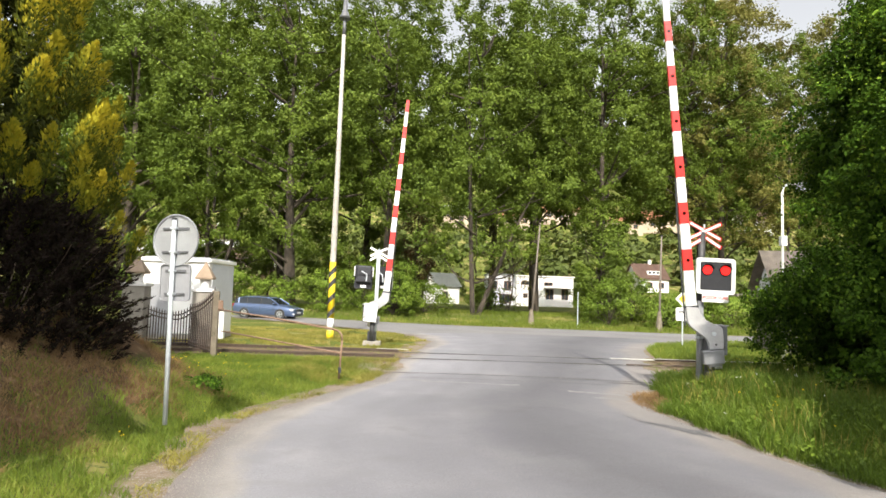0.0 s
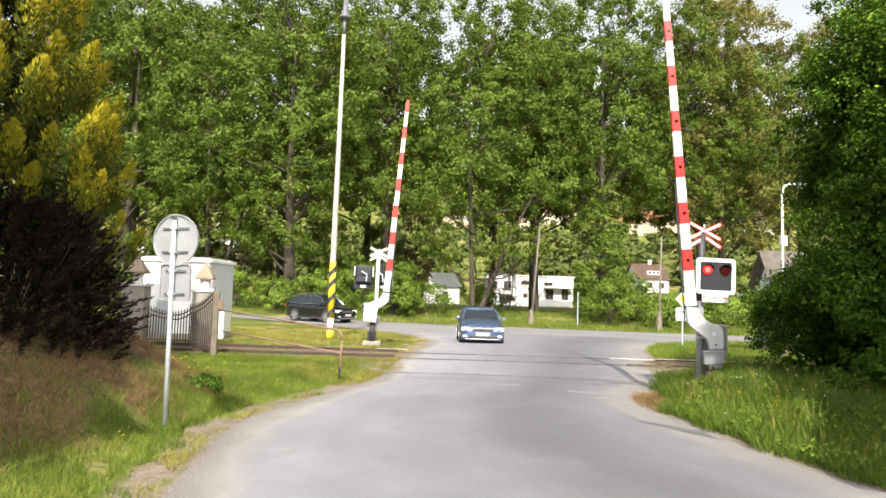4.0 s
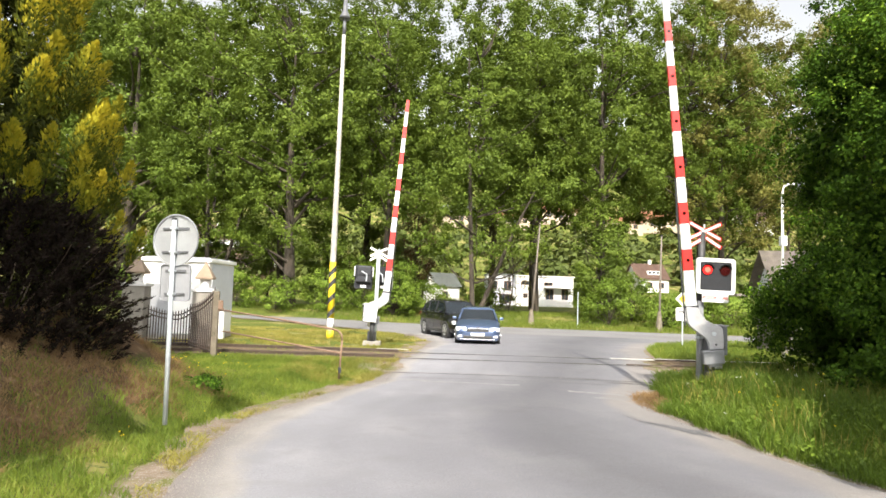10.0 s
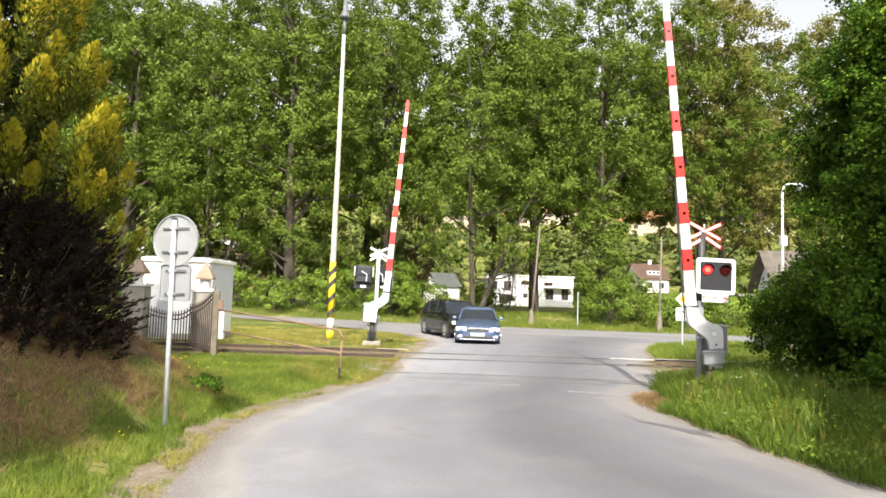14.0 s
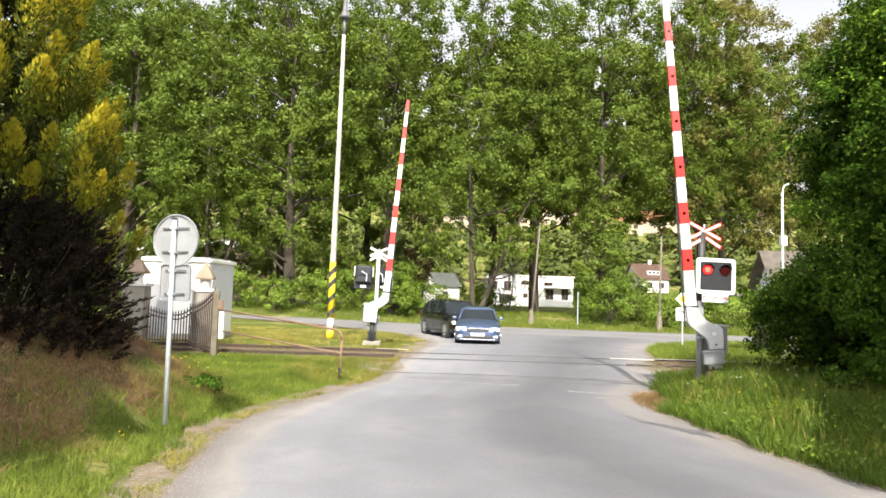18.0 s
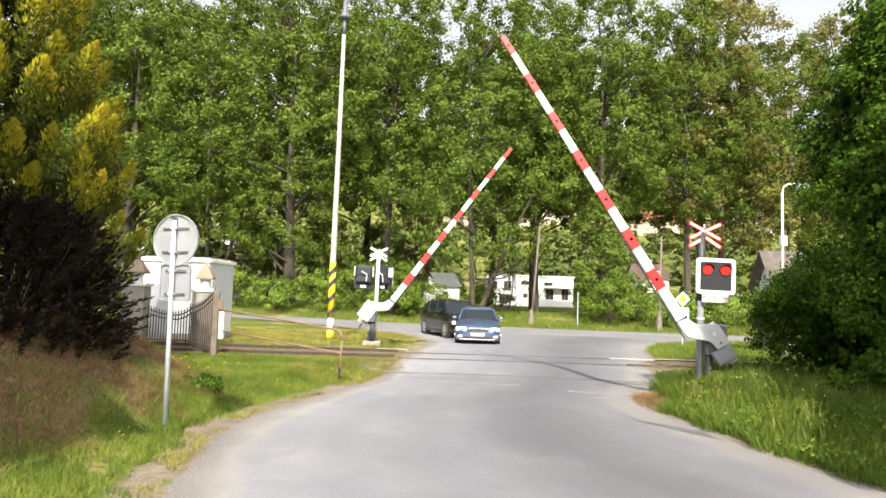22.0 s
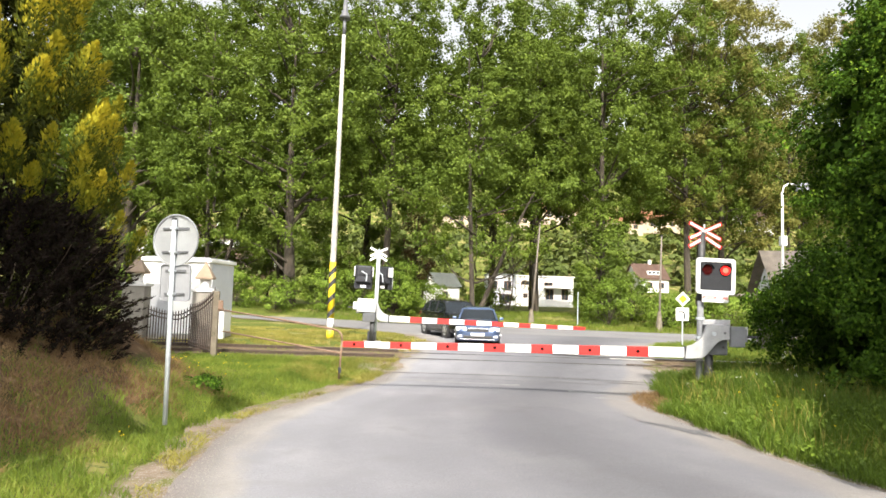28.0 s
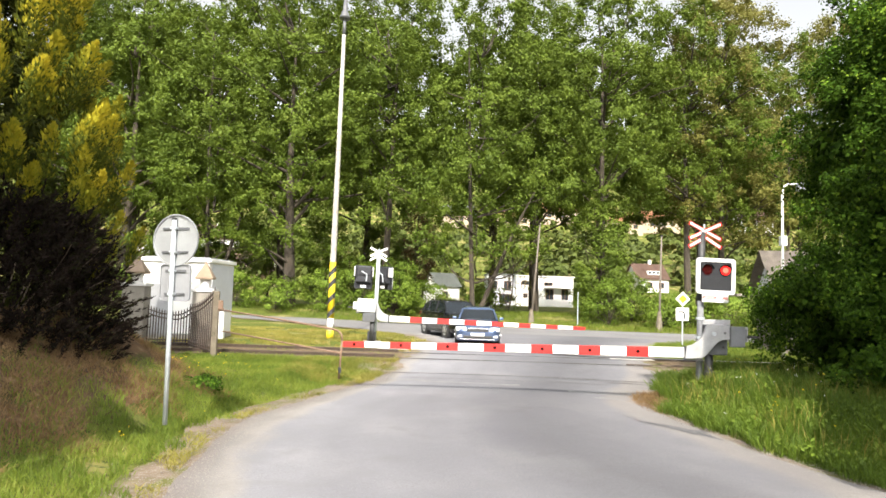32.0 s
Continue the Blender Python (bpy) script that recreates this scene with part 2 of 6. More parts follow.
M_FRAMEBROWN = surface("brown_window_frame", (0.22, 0.11, 0.05), (0.16, 0.08, 0.04), 6, 0.6)
M_TYRE = surface("tyre_rubber", (0.018, 0.018, 0.018), (0.03, 0.03, 0.03), 20, 0.85)
M_RIM = surface("alloy_rim", (0.55, 0.56, 0.57), (0.48, 0.49, 0.5), 10, 0.3, 0.8)
M_CARBLUE = surface("blue_metallic_paint", (0.08, 0.12, 0.22), (0.07, 0.105, 0.195), 2, 0.28, 0.45, coat=1.0)
M_CARBLACK = surface("black_car_paint", (0.005, 0.005, 0.006), (0.007, 0.007, 0.008), 2, 0.2, 0.0, coat=1.0)
M_CARBLACK.node_tree.nodes["Principled BSDF"].inputs["Specular IOR Level"].default_value = 0.1
M_CARGLASS = surface("dark_car_glass", (0.012, 0.016, 0.02), (0.016, 0.02, 0.024), 2, 0.04)
M_CHROME = surface("chrome_trim", (0.7, 0.7, 0.7), (0.62, 0.62, 0.62), 8, 0.15, 1.0)
M_LAMPGLASS = surface("clear_headlamp", (0.78, 0.80, 0.84), (0.68, 0.7, 0.74), 16, 0.12, 0.2, coat=1.0)
M_PLATE = surface("number_plate_white", (0.8, 0.8, 0.8), (0.75, 0.75, 0.75), 8, 0.4)
M_REARLAMP = surface("red_lamp_glass", (0.28, 0.01, 0.01), (0.22, 0.01, 0.01), 8, 0.15, coat=1.0)
M_LINDEN = foliage("linden_leaves", (0.052, 0.084, 0.010), (0.13, 0.182, 0.023), (0.20, 0.25, 0.045), 0.28, 0.6, 0.18, patch=0.5, patch_scale=0.45)
M_OAK = foliage("brownish_young_leaves", (0.10, 0.10, 0.022), (0.20, 0.195, 0.046), (0.27, 0.215, 0.08), 0.32, 0.6, 0.18, patch=0.5)
M_BUSH = foliage("shrub_leaves", (0.07, 0.115, 0.014), (0.165, 0.24, 0.03), (0.23, 0.29, 0.05), 0.3, 0.6, 0.18, patch=0.4)
# near-black to bright leaf tones put deep shade and sunlit sparkle in the colour
M_HAZEL = foliage("shade_to_sun_leaves", (0.008, 0.021, 0.003), (0.08, 0.16, 0.014), (0.34, 0.50, 0.05), 0.28, 0.6, 0.08, patch=0.3, patch_scale=0.8)
M_THUJA = foliage("golden_conifer_sprays", (0.18, 0.20, 0.014), (0.50, 0.43, 0.03), (0.68, 0.57, 0.06), 0.22, 0.7, 0.2, patch=0.55, patch_scale=0.9)
# olive older growth, darkened further so shade between plumes is in the colour
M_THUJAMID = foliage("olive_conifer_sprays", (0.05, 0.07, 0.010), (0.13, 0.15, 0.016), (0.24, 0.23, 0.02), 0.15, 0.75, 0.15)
# dark inner sprays: the shade in the gaps is put into their colour
M_THUJAIN = foliage("shade_dark_inner_sprays", (0.026, 0.034, 0.008), (0.07, 0.078, 0.014), None, 0.08, 0.8, 0.1)
# dark shrub, near black because the bank's shade is in its colour too
M_BARBERRY = foliage("shade_dark_shrub_sprays", (0.010, 0.007, 0.006), (0.024, 0.016, 0.012), (0.022, 0.026, 0.009), 0.05, 0.7, 0.05)
M_DEADSPRUCE = foliage("browned_needles", (0.07, 0.045, 0.022), (0.16, 0.10, 0.05), (0.2, 0.15, 0.07), 0.15, 0.8, 0.1)
M_FARWOOD = foliage("far_wood_leaves", (0.05, 0.072, 0.014), (0.10, 0.125, 0.024), (0.14, 0.12, 0.04), 0.25, patch=0.6, patch_scale=0.05)
M_GRASS = foliage("grass_blades", (0.075, 0.125, 0.016), (0.20, 0.26, 0.036), (0.37, 0.34, 0.10), 0.35, 0.6, 0.25, patch=0.5, patch_scale=1.1)
M_MEADOW = foliage("meadow_blades", (0.075, 0.115, 0.016), (0.16, 0.20, 0.03), (0.30, 0.28, 0.09), 0.3, 0.7, 0.15, patch=0.5, patch_scale=0.3)
M_YELLOWGRASS = foliage("yellowed_grass_blades", (0.135, 0.155, 0.028), (0.32, 0.285, 0.07), (0.44, 0.34, 0.17), 0.3, 0.7, 0.2, patch=0.6, patch_scale=0.35)
M_TALLGRASS = foliage("tall_grass_blades", (0.055, 0.10, 0.011), (0.13, 0.20, 0.02), (0.26, 0.29, 0.06), 0.35, 0.55, 0.3, patch=0.4, patch_scale=0.7)
M_DRYGRASS = foliage("dry_grass_blades", (0.12, 0.075, 0.036), (0.34, 0.225, 0.11), (0.13, 0.15, 0.035), 0.25, 0.8, 0.1, patch=0.6, patch_scale=1.0)
M_FLOWER = foliage("yellow_flower_heads", (0.7, 0.5, 0.01), (0.8, 0.65, 0.02), None, 0.2)


# ---- builders ----
def thing(name, m=None, label="", category="", group=""):
    ob = new(name)
    ob.empty_display_size = 0.2
    if m is not None:
        ob.matrix_basis = m
    return tagged(ob, label, category, group)


def mesh_of(bm, name, smooth=False):
    me = bpy.data.meshes.new(name)
    bm.to_mesh(me)
    bm.free()
    if smooth:
        me.polygons.foreach_set("use_smooth", [True] * len(me.polygons))
    return me


def part(name, bm, material, parent, label="", smooth=False, m=None):
    me = mesh_of(bm, name, smooth)
    me.materials.append(material)
    ob = new(name, me)
    ob.parent = parent
    if m is not None:
        ob.matrix_basis = m
    if label:
        tagged(ob, label)
    return ob


def box(cx, cy, cz, sx, sy, sz, bevel=0.0, m=None, bm=None):
    bm = bm or bmesh.new()
    made = bmesh.ops.create_cube(bm, size=1.0)["verts"]
    for v in made:
        v.co = Vector((v.co.x * sx, v.co.y * sy, v.co.z * sz))
    if bevel:
        edges = {e for v in made for e in v.link_edges}
        out = bmesh.ops.bevel(bm, geom=list(edges), offset=bevel, segments=2, profile=0.6, affect="EDGES")
        made = list({v for f in out["faces"] for v in f.verts} | {v for v in made if v.is_valid})
    for v in made:
        v.co += Vector((cx, cy, cz))
        if m is not None:
            v.co = m @ v.co
    return bm


def tube(points, radii, n=10, bm=None, caps=True):
    """A round bar along points; radii one number or one for each point."""
    bm = bm or bmesh.new()
    pts = [Vector(p) for p in points]
    rr = radii if isinstance(radii, (list, tuple)) else [radii] * len(pts)
    rings = []
    up = Vector((0.013, 0.021, 1)).normalized()
    for i, p in enumerate(pts):
        d = (pts[min(i + 1, len(pts) - 1)] - pts[max(i - 1, 0)]).normalized()
        a = d.cross(up)
        a = a.normalized() if a.length > 0.05 else d.cross(Vector((0, 1, 0))).normalized()
        b = d.cross(a)
        rings.append([bm.verts.new(p + rr[i] * (math.cos(2 * math.pi * k / n) * a + math.sin(2 * math.pi * k / n) * b)) for k in range(n)])
    for r0, r1 in zip(rings, rings[1:]):
        for k in range(n):
            bm.faces.new((r0[k], r0[(k + 1) % n], r1[(k + 1) % n], r1[k]))
    if caps:
        bm.faces.new(rings[0]), bm.faces.new(rings[-1])
    bmesh.ops.recalc_face_normals(bm, faces=bm.faces)
    return bm


def lathe(profile, n=20, bm=None, at=(0, 0, 0)):
    bm = bm or bmesh.new()
    rings = [[bm.verts.new((at[0] + r * math.cos(2 * math.pi * k / n), at[1] + r * math.sin(2 * math.pi * k / n), at[2] + z)) for k in range(n)] for r, z in profile]
    for r0, r1 in zip(rings, rings[1:]):
        for k in range(n):
            bm.faces.new((r0[k], r0[(k + 1) % n], r1[(k + 1) % n], r1[k]))
    bm.faces.new(rings[0]), bm.faces.new(rings[-1])
    bmesh.ops.recalc_face_normals(bm, faces=bm.faces)
    return bm


def slab(outline, y0, y1, bm=None, bevel=0.0):
    """A plate with its outline in x, z and its thickness from y0 to y1."""
    bm = bm or bmesh.new()
    a = [bm.verts.new((x, y0, z)) for x, z in outline]
    b = [bm.verts.new((x, y1, z)) for x, z in outline]
    k = len(outline)
    faces = [bm.faces.new(a), bm.faces.new(b[::-1])]
    faces += [bm.faces.new((a[i], b[i], b[(i + 1) % k], a[(i + 1) % k])) for i in range(k)]
    bmesh.ops.recalc_face_normals(bm, faces=bm.faces)
    if bevel:
        edges = list({e for f in faces[:2] for e in f.edges})
        bmesh.ops.bevel(bm, geom=edges, offset=bevel, segments=1, affect="EDGES")
    return bm


def disc_points(r, n=28, cx=0.0, cz=0.0):
    return [(cx + r * math.cos(2 * math.pi * k / n), cz + r * math.sin(2 * math.pi * k / n)) for k in range(n)]


def round_rect(w, h, r, cx=0.0, cz=0.0, n=4):
    pts = []
    for qx, qz, a0 in ((1, 1, 0), (-1, 1, 90), (-1, -1, 180), (1, -1, 270)):
        for k in range(n + 1):
            a = radians(a0 + 90 * k / n)
            pts.append((cx + qx * (w / 2 - r) + r * math.cos(a), cz + qz * (h / 2 - r) + r * math.sin(a)))
    return pts


def ring_slab(outer, inner, y0, y1):
    bm = bmesh.new()
    k = len(outer)
    v = [[bm.verts.new((x, y, z)) for x, z in pts] for pts, y in ((outer, y0), (inner, y0), (outer, y1), (inner, y1))]
    for i in range(k):
        j = (i + 1) % k
        for a, b in ((0, 1), (1, 3), (3, 2), (2, 0)):
            bm.faces.new((v[a][i], v[a][j], v[b][j], v[b][i]))
    bmesh.ops.recalc_face_normals(bm, faces=bm.faces)
    return bm


def quads(name, co, material, ob_parent=None, smooth=False):
    """A mesh of loose four-cornered leaves from an array (n, 4, 3)."""
    n = len(co)
    me = bpy.data.meshes.new(name)
    me.vertices.add(4 * n), me.loops.add(4 * n), me.polygons.add(n)
    me.vertices.foreach_set("co", np.ascontiguousarray(co, dtype=np.float32).ravel())
    me.loops.foreach_set("vertex_index", np.arange(4 * n, dtype=np.int32))
    me.polygons.foreach_set("loop_start", np.arange(0, 4 * n, 4, dtype=np.int32))
    me.update(calc_edges=True)
    me.materials.append(material)
    ob = new(name, me)
    if ob_parent is not None:
        ob.parent = ob_parent
    return ob


def leaf_quads(rng, centre, normal, length, width, fold=0.25):
    """Leaves as folded lozenges at centre, facing normal, turned at random."""
    n = len(centre)
    nz = normal / (np.linalg.norm(normal, axis=1, keepdims=True) + 1e-9)
    t = rng.normal(size=(n, 3))
    t -= nz * np.sum(t * nz, axis=1, keepdims=True)
    t /= np.linalg.norm(t, axis=1, keepdims=True) + 1e-9
    s = np.cross(nz, t)
    ln = (length * rng.uniform(0.7, 1.3, n))[:, None]
    wd = ln * width / length
    a, b = centre - t * ln * 0.5, centre + t * ln * 0.5
    c, d = centre + s * wd * 0.5 + nz * wd * fold * 0.5 - t * ln * 0.06, centre - s * wd * 0.5 + nz * wd * fold * 0.5 - t * ln * 0.06
    return np.stack([a, c, b, d], axis=1)


def blobs(rng, centres, radii, per, outward, length, width, flat=0.7, up=0.5, loose=0.0):
    """Leaf clumps: per leaves round each centre, denser towards its skin."""
    n = len(centres)
    v = rng.normal(size=(n, per, 3))
    v /= np.linalg.norm(v, axis=2, keepdims=True)
    r = rng.uniform(0.35, 1.0, (n, per, 1)) ** 0.6
    if loose:
        r = np.abs(rng.normal(size=(n, per, 1))) * 0.5 * loose + 0.2
    off = v * r * radii[:, None, None] * np.array([1, 1, flat])
    pos = (centres[:, None, :] + off).reshape(-1, 3)
    nor = (v + outward[:, None, :] * 0.6 + np.array([0, 0, up]) + rng.normal(size=v.shape) * (0.45 + 0.4 * loose)).reshape(-1, 3)
    return leaf_quads(rng, pos, nor, length, width)


# ---- the lie of the land ----
LEFT_Y = [-40, -12, -4, 0, 3, 6.1, 6.7, 7.6, 8.5, 9.5, 10.5, 11.5, 12.4, 13.55, 15.3, 17.2, 20.3, 23.5, 26, 31, 34]
LEFT_X = [16, 6.5, 1.6, -0.6, -1.75, -2.56, -2.68, -2.84, -2.95, -3.02, -2.97, -2.79, -2.47, -2.1, -1.57, -1.30, -0.85, -0.55, -0.3, -1.2, -3.4]
RIGHT_Y = [-40, -12, -4, 0, 3, 5, 7.15, 7.6, 8.4, 9.5, 10.4, 11.2, 12.2, 13.1, 13.8, 14.6, 15.6, 16.9, 18.3, 20, 24.5, 29.4, 32.5, 36]
RIGHT_X = [24, 16, 11.4, 9.3, 7.5, 6.0, 4.95, 4.8, 4.6, 4.42, 4.34, 4.22, 4.16, 4.1, 4.24, 4.6, 5.25, 5.72, 6.1, 6.7, 7.8, 9.9, 12.9, 17]
NEAR_X = [-120, -60, -30, -13, -7.7, -3.4, -1.1, 2, 6, 10, 13, 20, 60, 120]
NEAR_Y = [98, 67, 53, 43.2, 38.9, 34.0, 32.2, 32, 32, 32.2, 33.0, 33.5, 29, 22]
FAR_X = [-120, -60, -30, -12.8, -7.3, -3.1, 0.75, 4.5, 15.2, 20, 60, 120]
FAR_Y = [105, 75, 60, 48.2, 45.6, 43.6, 42.5, 42.1, 40.8, 40.4, 36, 29]


def step(a, b, v):
    t = np.clip((v - a) / (b - a), 0, 1)
    return t * t * (3 - 2 * t)


def fall(y):
    """The lane climbs a ramp to the rails and falls a little beyond the crossing."""
    y = np.asarray(y, float)
    return -0.13 * step(24.5, 29.5, y) - 0.2 * (1 - step(16.2, 18.3, y)) + 0.1 * (1 - step(4, 13, y))


def land(x, y):
    """The height of the ground."""
    x, y = np.asarray(x, float), np.asarray(y, float)
    bank = np.clip((-4.15 - x - 0.1 * np.clip(9 - y, 0, 6)) * 0.52, 0, 1.35) * (1 - step(12.2, 15.6, y))
    verge = np.clip((x - np.interp(y, RIGHT_Y, RIGHT_X) - 0.25) * 0.22, 0, 0.34) * (1 - step(14.5, 17.5, y))
    off = np.maximum(np.interp(y, LEFT_Y, LEFT_X) - x, x - np.interp(y, RIGHT_Y, RIGHT_X))
    rise = fall(y) * np.where(y < 20, 1 - step(0.75, 1.6, off), 1.0) + 0.58 * step(46, 51, y)
    hill = np.clip(y - 120, 0, 72) * 0.30 + np.clip(y - 192, 0, 140) * 0.46
    dip = 0.22 * np.exp(-(((x + 5.0) / 1.3) ** 2 + ((y - 12.6) / 1.2) ** 2))
    rough = 0.025 * np.sin(2.1 * x + 0.7 * y) * np.sin(1.3 * y - 0.4 * x) - 0.03
    return bank + verge + rise + hill - dip + rough


def spread(edges, steps):
    out = [edges[0]]
    for a, b, s in zip(edges, edges[1:], steps):
        k = max(1, round((b - a) / s))
        out += [a + (b - a) * (i + 1) / k for i in range(k)]
    return np.array(out)


def sheet(name, xs, ys, z, material):
    gx, gy = np.meshgrid(xs, ys)
    co = np.stack([gx, gy, z(gx, gy)], -1).reshape(-1, 3)
    nx, ny = len(xs), len(ys)
    i = (np.arange(ny - 1)[:, None] * nx + np.arange(nx - 1)[None]).reshape(-1)
    me = bpy.data.meshes.new(name)
    me.from_pydata(co.tolist(), [], np.stack([i, i + 1, i + nx + 1, i + nx], 1).tolist())
    me.polygons.foreach_set("use_smooth", [True] * len(me.polygons))
    me.materials.append(material)
    return new(name, me)


ground = sheet("ground", spread([-900, -120, -30, -14, 14, 30, 120, 900], [60, 6, 1.2, 0.35, 1.2, 6, 60]),
               spread([-500, -60, -6, 30, 60, 120, 300, 2500], [60, 4, 0.35, 1.2, 4, 8, 200]), land, M_TURF)
tagged(ground, "green and yellowed spring turf with bare patches", "ground", kind="structure")


bank = sheet("bank", spread([-14, -4.2], [0.2]), spread([2.5, 13.6], [0.2]), lambda x, y: land(x, y) + 0.012 - 0.05 * step(-4.6, -4.2, x) - 0.05 * step(12.8, 13.6, y), M_SOIL)
tagged(bank, "dry brown earth bank beside the lane", "bank", kind="structure")


def ribbon(name, s, a, b, z, material, label, category, across=10):
    """A strip between two edge lines a(s) and b(s), both giving x, y."""
    rows = []
    for v in s:
        p, q = np.array(a(v)), np.array(b(v))
        rows.append([(*(p + (q - p) * k / across), z + (0.035 * math.sin(math.pi * k / across) if across > 3 else 0)) for k in range(across + 1)])
    verts = [(v[0], v[1], v[2] + float(fall(v[1]))) for r in rows for v in r]
    k = across + 1
    faces = [(i * k + j, i * k + j + 1, (i + 1) * k + j + 1, (i + 1) * k + j) for i in range(len(rows) - 1) for j in range(across)]
    me = bpy.data.meshes.new(name)
    me.from_pydata(verts, [], faces)
    layer = me.uv_layers.new(name="UVMap")
    at = np.array([((i % k) / across, s[i // k]) for i in range(len(verts))], dtype=np.float32)
    layer.data.foreach_set("uv", at[np.array([loop.vertex_index for loop in me.loops])].ravel())
    me.polygons.foreach_set("use_smooth", [True] * len(me.polygons))
    me.materials.append(material)
    return tagged(new(name, me), label, category, kind="structure")


def wob(v, k=1.0):
    return 0.05 * math.sin(1.7 * v + k) + 0.03 * math.sin(4.1 * v + 2 * k) + 0.03 * noise.noise((v * 5.0, k * 3.1, 0.5)) + 0.03 * noise.noise((v * 13.0, k * 7.7, 2.5))


def left_edge(v):
    return float(np.interp(v, LEFT_Y, LEFT_X))


def right_edge(v):
    return float(np.interp(v, RIGHT_Y, RIGHT_X))


S_APP = np.concatenate([np.linspace(-40, 0, 20), np.linspace(0.4, 3.9, 12), np.linspace(4, 18, 260), np.linspace(18.2, 34, 60)])
ribbon("shoulder", S_APP[:348], lambda v: (left_edge(v) - 0.58 - 0.3 * float(step(15.5, 17.5, v) * (1 - step(22.5, 25, v))) + 1.5 * wob(v), v), lambda v: (right_edge(v) + 0.22 + 0.7 * float(step(16.5, 18.0, v) * (1 - step(21, 23, v))) + wob(v, 4), v), 0.004, M_SAND, "sandy gravel shoulder along the asphalt edge", "road shoulder")
ribbon("road", S_APP, lambda v: (left_edge(v) + 0.5 * wob(v, 7), v), lambda v: (right_edge(v) + 0.4 * wob(v, 9), v), 0.014, M_ASPHALT, "worn grey asphalt lane leading over the tracks", "road", 14)
ribbon("cross_road", np.concatenate([np.linspace(-120, -22, 20), np.linspace(-20, 24, 120), np.linspace(26, 120, 20)]), lambda v: (v, float(np.interp(v, NEAR_X, NEAR_Y)) + wob(v, 2)),
       lambda v: (v, float(np.interp(v, FAR_X, FAR_Y)) + 0.5 * wob(v, 5)), 0.02, M_CROSSROAD, "grey asphalt through road beyond the crossing", "road")

ribbon("shoulder", np.linspace(-14, 14, 140), lambda v: (v, float(np.interp(v, NEAR_X, NEAR_Y)) - 0.45 + 2.0 * wob(v, 3)), lambda v: (v, float(np.interp(v, NEAR_X, NEAR_Y)) + 0.3), 0.006, M_SAND, "sandy shoulder along the through road", "road shoulder", 3)

# ---- railway ----
RAIL_NEAR, RAIL_FAR = 18.45, 20.2
for x0, x1 in ((-60.0, -1.12), (6.6, 60.0)):
    ribbon("trackbed", np.linspace(x0, x1, 90), lambda v: (v, 17.75 + 1.2 * wob(v, 1)), lambda v: (v, 20.95 + 1.2 * wob(v, 6)), 0.012, M_BALLAST, "rusty brown ballast with weeds", "track bed", 6)
for yy in (RAIL_NEAR, RAIL_FAR):
    rail = thing("rail", pose(0, yy, -0.09), "rusty steel rail with a polished head", "rail", "rails of the track")
    for x0, x1 in ((-60.0, -1.3), (6.75, 60.0)):
        xm, w, dz = (x0 + x1) / 2, x1 - x0, 0.045 if x0 < 0 else 0.0
        bm = box(xm, 0, 0.045 + dz, w, 0.13, 0.02)
        box(xm, 0, 0.10 + dz, w, 0.018, 0.12, bm=bm)
        box(xm, 0, 0.16 + dz, w, 0.068, 0.03, bm=bm)
        part("rail_web", bm, M_RAIL, rail)
        part("rail_head", box(xm, 0, 0.178 + dz, w, 0.068, 0.012), M_RAILTOP if yy > 20 and x0 > 0 else M_RAIL, rail, "worn rail head")
        # pale strip on the far rail's end paints the glint of the worn steel
        if yy > 20 and x0 < 0:
            part("bright_head", box(-1.5, 0, 0.187 + dz, 1.0, 0.064, 0.008), M_RAILTOP, rail, "worn rail end with a painted sky glint")
    part("sunken_rail", box(2.0, 0.0, 0.137, 6.6, 0.03, 0.012), M_SEAM, rail, "rail groove flush with the asphalt")
    part("sunken_rail_head", box(6.1, 0.0, 0.15, 1.4, 0.06, 0.03), M_RAILTOP if yy > 20 else M_RAIL, rail, "rail head flush with the asphalt")
    part("flangeway", box(2.4, -0.06, 0.136, 7.3, 0.028, 0.008), M_SEAM, rail, "dark groove beside the rail")
sleeper_bm = box(0, 0, 0, 0.24, 2.6, 0.12, 0.012)
sleeper_me = mesh_of(sleeper_bm, "sleeper")
sleeper_me.materials.append(M_SLEEPER)
for k in range(36):
    x = -1.9 - 0.62 * k if k < 26 else 7.0 + 0.62 * (k - 26)
    ob = new("sleeper", sleeper_me)
    ob.location, ob.rotation_euler = (x, 19.32, -0.03), (0, 0, random.uniform(-0.02, 0.02))
    tagged(ob, "dark weathered wooden railway sleeper in ballast", "sleeper", "sleepers of the track")


def road_top(x, y):
    """The height of the cambered lane."""
    lo, hi = float(np.interp(y, LEFT_Y, LEFT_X)), float(np.interp(y, RIGHT_Y, RIGHT_X))
    return 0.014 + 0.035 * math.sin(math.pi * min(1.0, max(0.0, (x - lo) / (hi - lo)))) + float(fall(y))


def seam(name, pts, w, z, label, material=None, grow=0.0):
    """A dark joint or crack in the asphalt along points, of uneven width."""
    bm = bmesh.new()
    prev = None
    for i, (x, y) in enumerate(pts):
        h = w * random.uniform(0.55, 1.2) / 2 * (1 + grow * i / len(pts))
        cur = [bm.verts.new((x, y - h, z + road_top(x, y - h))), bm.verts.new((x, y + h, z + road_top(x, y + h)))]
        if prev:
            bm.faces.new((prev[0], cur[0], cur[1], prev[1]))
        prev = cur
    me = mesh_of(bm, name)
    me.materials.append(material or M_SEAM)
    return tagged(new(name, me), label, "road joint", kind="structure")


